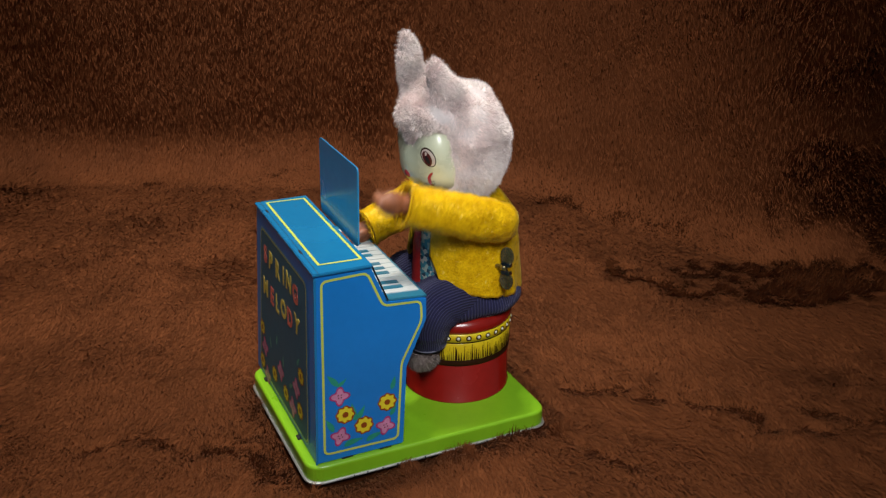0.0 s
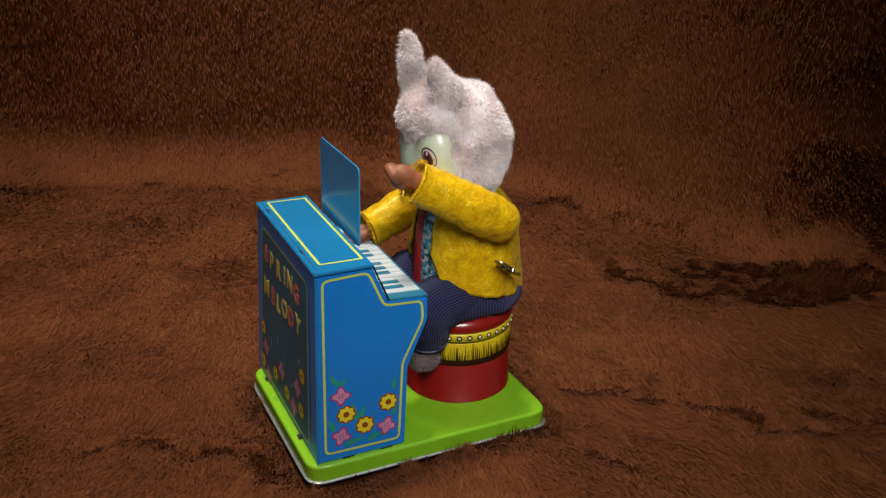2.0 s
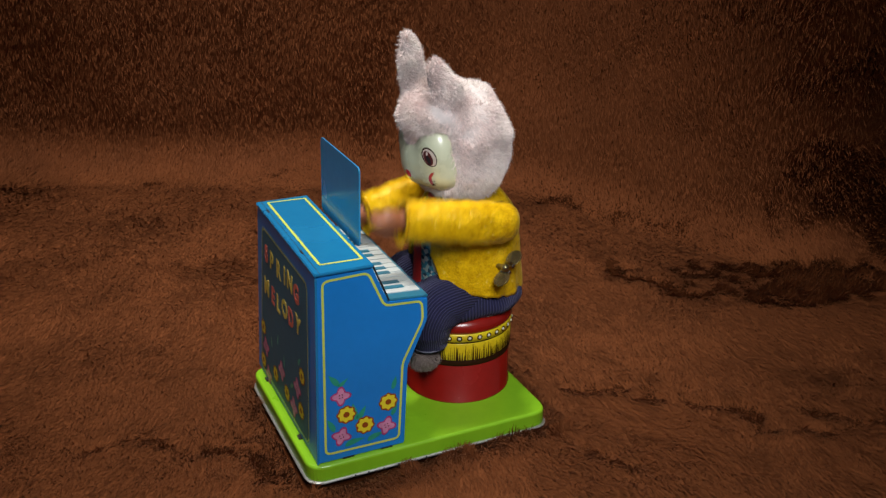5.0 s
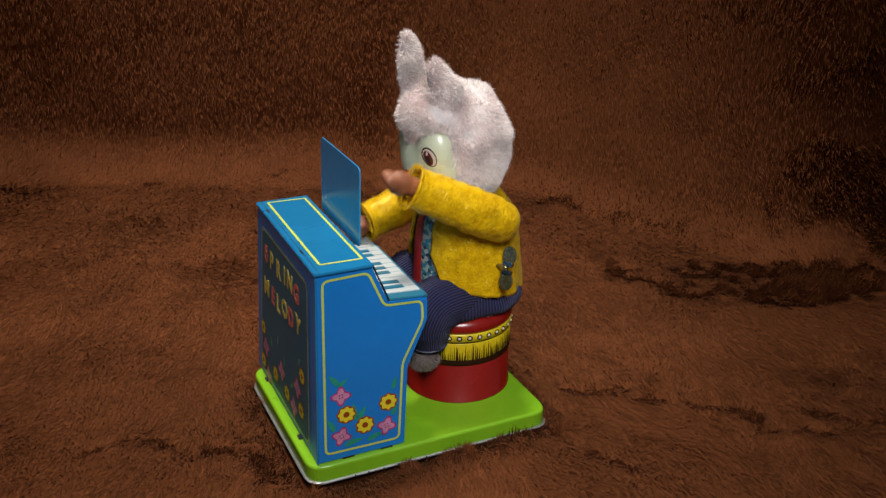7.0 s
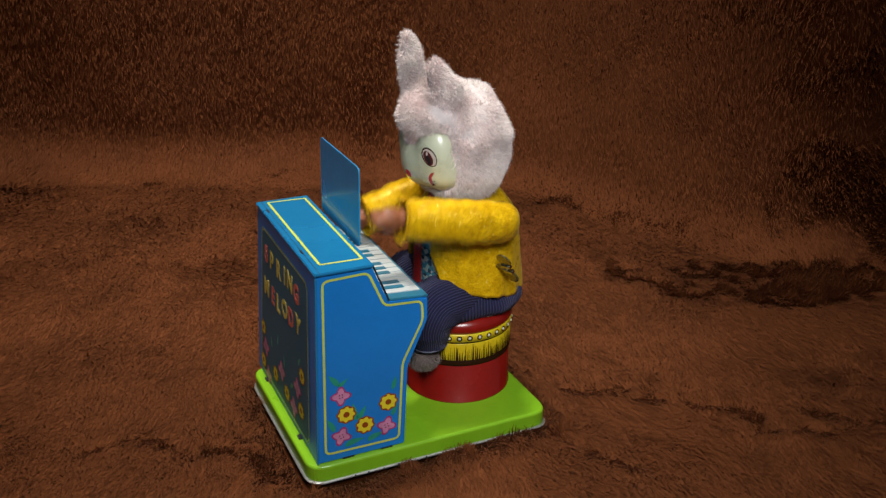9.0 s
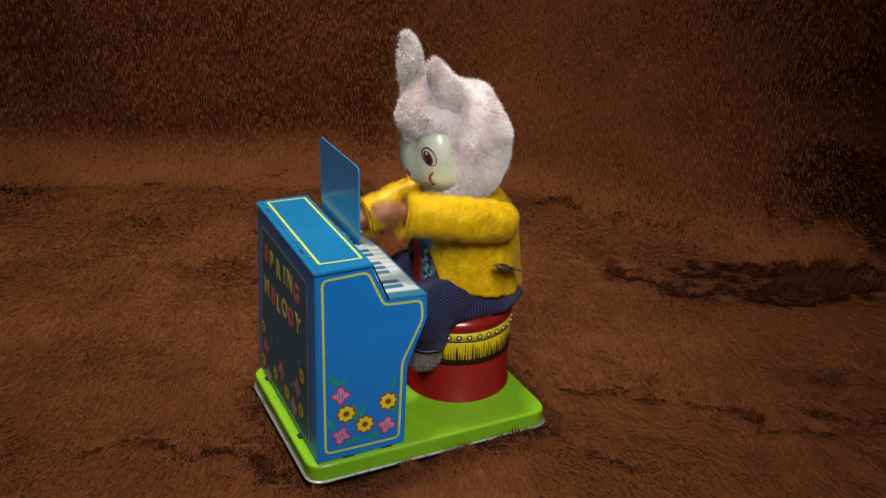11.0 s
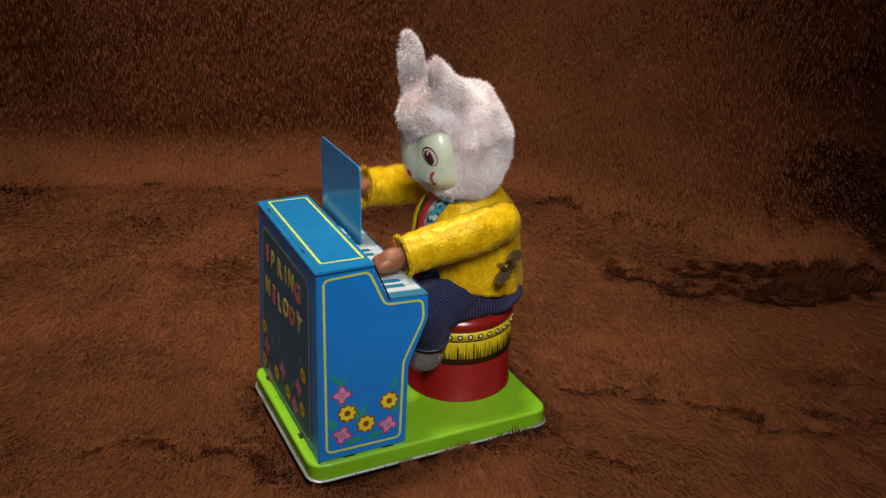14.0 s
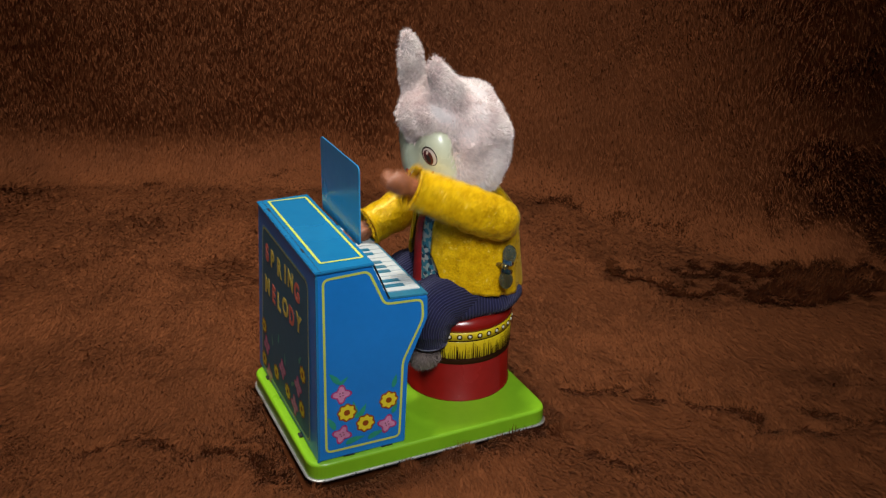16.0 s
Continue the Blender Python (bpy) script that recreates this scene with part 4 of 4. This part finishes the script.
def arm(y, label):
    """A velvet sleeve with a paw, from the shoulder at its origin forward along -x."""
    side = 1 if y < 0.5 else -1
    path = curve_path([(0.07, 0.06 * side, -0.01), (0.0, 0.0, 0.0), (-0.14, -0.015 * side, 0.005), (-0.30, 0.0, 0.0), (-0.44, 0.02 * side, -0.006), (-0.535, 0.035 * side, -0.008)], 6)
    n = len(path)
    radii = np.interp(np.linspace(0, 1, n), (0, 0.2, 0.4, 0.7, 0.9, 1), (0.06, 0.108, 0.115, 0.110, 0.102, 0.107))
    bm = tube(path, radii, 36, False, 0.85, 0.10, 3.0 * side)
    sleeve = part("sleeve", bm, VELVET, toy, label, True)
    solid = sleeve.modifiers.new("thickness", "SOLIDIFY")
    solid.thickness, solid.offset = 0.012 * U, -1
    fleece("velvet_nap", sleeve, 7000, 0.005, 0.0016, (-0.4, 0, -0.2), VELVET_NAP, sleeve, 60 + side, "short crushed velvet nap")
    part("cuff_lining", tube([(-0.35, 0.0, 0), (-0.515, 0.033 * side, -0.006)], (0.06, 0.090), 24, True), VELVET, sleeve, "", True)
    rng = np.random.default_rng(70 + side)
    a = rng.uniform(0, 2 * math.pi, 700)
    ring = np.stack([np.full(700, -0.532), 0.035 * side + 0.0885 * np.cos(a), -0.008 + 0.104 * np.sin(a)], 1)
    out = np.stack([np.full(700, -0.9), 0.5 * np.cos(a), 0.5 * np.sin(a)], 1) + rng.normal(scale=0.4, size=(700, 3))
    v, n = blades(ring, out, rng.uniform(0.01, 0.03, 700), np.full(700, 0.003), rng.normal(scale=0.4, size=(700, 3)), rng)
    tagged(blade_mesh("frayed_edge", v, n, VELVET_NAP, sleeve, "frayed cut velvet edge"), kind="stuff")
    yy = 0.045 * side
    forms = [((-0.595, yy, -0.012), (0.075, 0.052, 0.062)), ((-0.53, yy, -0.006), (0.06, 0.045, 0.048))]
    for k in range(4):
        forms.append(((-0.645, yy - 0.038 + 0.026 * k, -0.02 + 0.004 * k), (0.045, 0.017, 0.032)))
    forms.append(((-0.59, yy + 0.05 * side, 0.006), (0.045, 0.02, 0.022)))
    part("paw", blob((-0.59, yy, -0.01), forms, 0.006, 5), RUBBER, sleeve, "tan brown moulded rubber paw", True)
    return sleeve


near_arm = arm(0.2, "yellow velvet jacket sleeve, swinging to the keys")
far_arm = arm(0.8, "yellow velvet jacket sleeve, swinging to the keys")


def winding_key():
    """The shaft along z, the wings along x."""
    key = part("winding_key", turned(((0.013, -0.16), (0.013, 0.0), (0.017, 0.002), (0.017, 0.03), (0.012, 0.033)), 20), KEY_METAL, toy, "worn metal butterfly winding key", True)
    for s in (1, -1):
        pts = [(s * (0.066 + 0.049 * math.cos(a)), 0.035 + 0.040 * math.sin(a)) for a in np.linspace(0, 2 * math.pi, 32, endpoint=False)]
        bm = prism(pts, -0.004, 0.004, 0.0015)
        part("wing", bm, KEY_METAL, key, "", False)
        part("wing_collar", box(s * 0.022 - 0.012, -0.012, 0.005, s * 0.022 + 0.012, 0.012, 0.062, 0.004), KEY_STEEL, key)
    return key


key = winding_key()
KEY_WAY = Vector((0.47, -0.88, 0.03)).normalized()
KEY_HOME = Matrix.Translation(up(1.120, 0.185, 0.878)) @ Matrix((KEY_WAY.cross(Vector((0, 0, 1))).cross(KEY_WAY).normalized(),
                                                               KEY_WAY.cross(KEY_WAY.cross(Vector((0, 0, 1))).cross(KEY_WAY)).normalized(), KEY_WAY)).transposed().to_4x4()


def near_swing(a):
    return at(1.12, 0.2, 1.115, 0, a, 0)


def far_swing(a):
    return at(1.12, 0.8, 1.115, 0, a, 0)


def key_turn(a):
    return KEY_HOME @ pose(0, 0, 0, 0, 0, a)


def motions():
    walk(near_arm, [
        (0, near_swing(18)), (0.1, near_swing(32)), (0.2, near_swing(-2)), (0.3, near_swing(-13)), (0.4, near_swing(-6)), (0.5, near_swing(19)),
        (0.6, near_swing(-11)), (0.7, near_swing(48)), (0.8, near_swing(-13)), (0.9, near_swing(-13)), (1, near_swing(33)), (1.1, near_swing(34)),
        (1.2, near_swing(15)), (1.3, near_swing(-11)), (1.4, near_swing(-14)), (1.5, near_swing(-11)), (1.6, near_swing(38)), (1.7, near_swing(-4)),
        (1.8, near_swing(-2)), (1.9, near_swing(25)), (2, near_swing(31)), (2.1, near_swing(24)), (2.2, near_swing(-5)), (2.3, near_swing(-13)),
        (2.4, near_swing(-13)), (2.5, near_swing(-6)), (2.6, near_swing(21)), (2.7, near_swing(30)), (2.8, near_swing(27)), (2.9, near_swing(8)),
        (3, near_swing(-14)), (3.1, near_swing(-13)), (3.2, near_swing(12)), (3.3, near_swing(33)), (3.4, near_swing(11)), (3.5, near_swing(-13)),
        (3.6, near_swing(-13)), (3.7, near_swing(1)), (3.8, near_swing(38)), (3.9, near_swing(12)), (4, near_swing(-13)), (4.1, near_swing(-13)),
        (4.2, near_swing(13)), (4.3, near_swing(32)), (4.4, near_swing(12)), (4.5, near_swing(-11)), (4.6, near_swing(-13)), (4.7, near_swing(0)),
        (4.8, near_swing(30)), (4.9, near_swing(31)), (5, near_swing(9)), (5.1, near_swing(-13)), (5.2, near_swing(-13)), (5.3, near_swing(5)),
        (5.4, near_swing(32)), (5.5, near_swing(23)), (5.6, near_swing(-8)), (5.7, near_swing(-13)), (5.8, near_swing(-0)), (5.9, near_swing(33)),
        (6, near_swing(13)), (6.1, near_swing(-13)), (6.2, near_swing(-12)), (6.3, near_swing(12)), (6.4, near_swing(-13)), (6.5, near_swing(-13)),
        (6.6, near_swing(-1)), (6.7, near_swing(34)), (6.8, near_swing(-11)), (6.9, near_swing(-4)), (7, near_swing(28)), (7.1, near_swing(30)),
        (7.2, near_swing(12)), (7.3, near_swing(2)), (7.4, near_swing(-13)), (7.5, near_swing(-13)), (7.6, near_swing(39)), (7.7, near_swing(20)),
        (7.8, near_swing(-3)), (7.9, near_swing(-12)), (8, near_swing(-13)), (8.1, near_swing(0)), (8.2, near_swing(17)), (8.3, near_swing(31)),
        (8.4, near_swing(-3)), (8.5, near_swing(-11)), (8.6, near_swing(-11)), (8.7, near_swing(12)), (8.8, near_swing(-10)), (8.9, near_swing(-12)),
        (9, near_swing(10)), (9.1, near_swing(24)), (9.2, near_swing(31)), (9.3, near_swing(13)), (9.4, near_swing(-11)), (9.5, near_swing(-13)),
        (9.6, near_swing(1)), (9.7, near_swing(30)), (9.8, near_swing(31)), (9.9, near_swing(11)), (10, near_swing(-12)), (10.1, near_swing(-13)),
        (10.2, near_swing(3)), (10.3, near_swing(33)), (10.4, near_swing(22)), (10.5, near_swing(-7)), (10.6, near_swing(-13)), (10.7, near_swing(-4)),
        (10.8, near_swing(27)), (10.9, near_swing(33)), (11, near_swing(13)), (11.1, near_swing(-10)), (11.2, near_swing(-13)), (11.3, near_swing(-13)),
        (11.4, near_swing(-13)), (11.5, near_swing(0)), (11.6, near_swing(28)), (11.7, near_swing(31)), (11.8, near_swing(11)), (11.9, near_swing(-13)),
        (12, near_swing(-13)), (12.1, near_swing(-11)), (12.2, near_swing(17)), (12.3, near_swing(34)), (12.4, near_swing(14)), (12.5, near_swing(-12)),
        (12.6, near_swing(-12)), (12.7, near_swing(34)), (12.8, near_swing(-10)), (12.9, near_swing(11)), (13, near_swing(38)), (13.1, near_swing(28)),
        (13.2, near_swing(-9)), (13.3, near_swing(-13)), (13.4, near_swing(2)), (13.5, near_swing(29)), (13.6, near_swing(30)), (13.7, near_swing(16)),
        (13.8, near_swing(-7)), (13.9, near_swing(-12)), (14, near_swing(-11)), (14.1, near_swing(6)), (14.2, near_swing(34)), (14.3, near_swing(7)),
        (14.4, near_swing(-12)), (14.5, near_swing(-13)), (14.6, near_swing(1)), (14.7, near_swing(27)), (14.8, near_swing(31)), (14.9, near_swing(16)),
        (15, near_swing(-13)), (15.1, near_swing(-13)), (15.2, near_swing(-13)), (15.3, near_swing(10)), (15.4, near_swing(35)), (15.5, near_swing(22)),
        (15.6, near_swing(-9)), (15.7, near_swing(-13)), (15.8, near_swing(-13)), (15.9, near_swing(7)), (16, near_swing(27)),
    ])
    walk(far_arm, [
        (0, far_swing(-16)), (0.1, far_swing(-17)), (0.2, far_swing(14)), (0.3, far_swing(36)), (0.4, far_swing(4)), (0.5, far_swing(-17)),
        (0.6, far_swing(36)), (0.7, far_swing(-17)), (0.8, far_swing(12)), (0.9, far_swing(19)), (1, far_swing(-17)), (1.1, far_swing(-17)),
        (1.2, far_swing(-10)), (1.3, far_swing(5)), (1.4, far_swing(24)), (1.5, far_swing(6)), (1.6, far_swing(-17)), (1.7, far_swing(25)),
        (1.8, far_swing(2)), (1.9, far_swing(-16)), (2, far_swing(-17)), (2.1, far_swing(-17)), (2.2, far_swing(6)), (2.3, far_swing(18)),
        (2.4, far_swing(19)), (2.5, far_swing(4)), (2.6, far_swing(-12)), (2.7, far_swing(-17)), (2.8, far_swing(-16)), (2.9, far_swing(-5)),
        (3, far_swing(26)), (3.1, far_swing(19)), (3.2, far_swing(-10)), (3.3, far_swing(-17)), (3.4, far_swing(-9)), (3.5, far_swing(17)),
        (3.6, far_swing(19)), (3.7, far_swing(6)), (3.8, far_swing(-17)), (3.9, far_swing(-8)), (4, far_swing(24)), (4.1, far_swing(12)),
        (4.2, far_swing(-5)), (4.3, far_swing(-17)), (4.4, far_swing(-9)), (4.5, far_swing(15)), (4.6, far_swing(23)), (4.7, far_swing(4)),
        (4.8, far_swing(-16)), (4.9, far_swing(-17)), (5, far_swing(-6)), (5.1, far_swing(20)), (5.2, far_swing(23)), (5.3, far_swing(1)),
        (5.4, far_swing(-17)), (5.5, far_swing(-13)), (5.6, far_swing(10)), (5.7, far_swing(23)), (5.8, far_swing(4)), (5.9, far_swing(-17)),
        (6, far_swing(-9)), (6.1, far_swing(21)), (6.2, far_swing(15)), (6.3, far_swing(-8)), (6.4, far_swing(23)), (6.5, far_swing(23)),
        (6.6, far_swing(4)), (6.7, far_swing(-17)), (6.8, far_swing(30)), (6.9, far_swing(10)), (7, far_swing(-12)), (7.1, far_swing(-16)),
        (7.2, far_swing(-8)), (7.3, far_swing(6)), (7.4, far_swing(20)), (7.5, far_swing(20)), (7.6, far_swing(-17)), (7.7, far_swing(-12)),
        (7.8, far_swing(4)), (7.9, far_swing(20)), (8, far_swing(23)), (8.1, far_swing(4)), (8.2, far_swing(-9)), (8.3, far_swing(-16)),
        (8.4, far_swing(17)), (8.5, far_swing(20)), (8.6, far_swing(8)), (8.7, far_swing(-8)), (8.8, far_swing(28)), (8.9, far_swing(19)),
        (9, far_swing(-8)), (9.1, far_swing(-15)), (9.2, far_swing(-17)), (9.3, far_swing(-8)), (9.4, far_swing(15)), (9.5, far_swing(23)),
        (9.6, far_swing(3)), (9.7, far_swing(-16)), (9.8, far_swing(-17)), (9.9, far_swing(-8)), (10, far_swing(19)), (10.1, far_swing(23)),
        (10.2, far_swing(1)), (10.3, far_swing(-17)), (10.4, far_swing(-12)), (10.5, far_swing(11)), (10.6, far_swing(23)), (10.7, far_swing(6)),
        (10.8, far_swing(-15)), (10.9, far_swing(-17)), (11, far_swing(-9)), (11.1, far_swing(12)), (11.2, far_swing(23)), (11.3, far_swing(23)),
        (11.4, far_swing(17)), (11.5, far_swing(-3)), (11.6, far_swing(-15)), (11.7, far_swing(-16)), (11.8, far_swing(-8)), (11.9, far_swing(17)),
        (12, far_swing(24)), (12.1, far_swing(12)), (12.2, far_swing(-8)), (12.3, far_swing(-17)), (12.4, far_swing(-8)), (12.5, far_swing(27)),
        (12.6, far_swing(10)), (12.7, far_swing(-17)), (12.8, far_swing(35)), (12.9, far_swing(-5)), (13, far_swing(-17)), (13.1, far_swing(-17)),
        (13.2, far_swing(23)), (13.3, far_swing(21)), (13.4, far_swing(-3)), (13.5, far_swing(-16)), (13.6, far_swing(-15)), (13.7, far_swing(-8)),
        (13.8, far_swing(6)), (13.9, far_swing(22)), (14, far_swing(9)), (14.1, far_swing(-1)), (14.2, far_swing(-17)), (14.3, far_swing(-3)),
        (14.4, far_swing(18)), (14.5, far_swing(24)), (14.6, far_swing(4)), (14.7, far_swing(-15)), (14.8, far_swing(-16)), (14.9, far_swing(-9)),
        (15, far_swing(12)), (15.1, far_swing(24)), (15.2, far_swing(17)), (15.3, far_swing(-3)), (15.4, far_swing(-17)), (15.5, far_swing(-11)),
        (15.6, far_swing(4)), (15.7, far_swing(23)), (15.8, far_swing(14)), (15.9, far_swing(-7)), (16, far_swing(-16)),
    ])
    walk(music_stand, [(t, at(0.367, 0.512, 1.095, 0, a, 0)) for t, a in ((0.0, 1.0), (3.5, 1.0), (4.0, 1.5), (6.5, 1.0), (7.0, 1.6), (7.5, 1.0), (8.5, 1.5),
                                                                       (9.0, 1.0), (11.5, 1.0), (12.5, 1.4), (13.5, 1.9), (14.0, 1.0), (16.0, 0.7))])
    walk(key, [(0.0, key_turn(-3)), (2.0, key_turn(52)), (3.5, key_turn(88)), (5.0, key_turn(124)), (7.0, key_turn(166)), (9.0, key_turn(214)),
               (11.3, key_turn(250)), (12.5, key_turn(270)), (14.0, key_turn(303)), (16.0, key_turn(346))])
    # the toy creeps on the plush as it plays
    walk(toy, [(0.0, at(-0.005, 0.001, 0)), (1.0, at(0, 0.001, 0)), (4.2, at(0, 0, 0)), (9.2, at(0, 0, 0)), (11.3, at(0.002, 0.007, 0)), (12.5, at(0.008, 0.008, 0)),
               (14.5, at(0.008, 0.009, 0)), (16.0, at(0.008, 0.015, 0))])


motions()
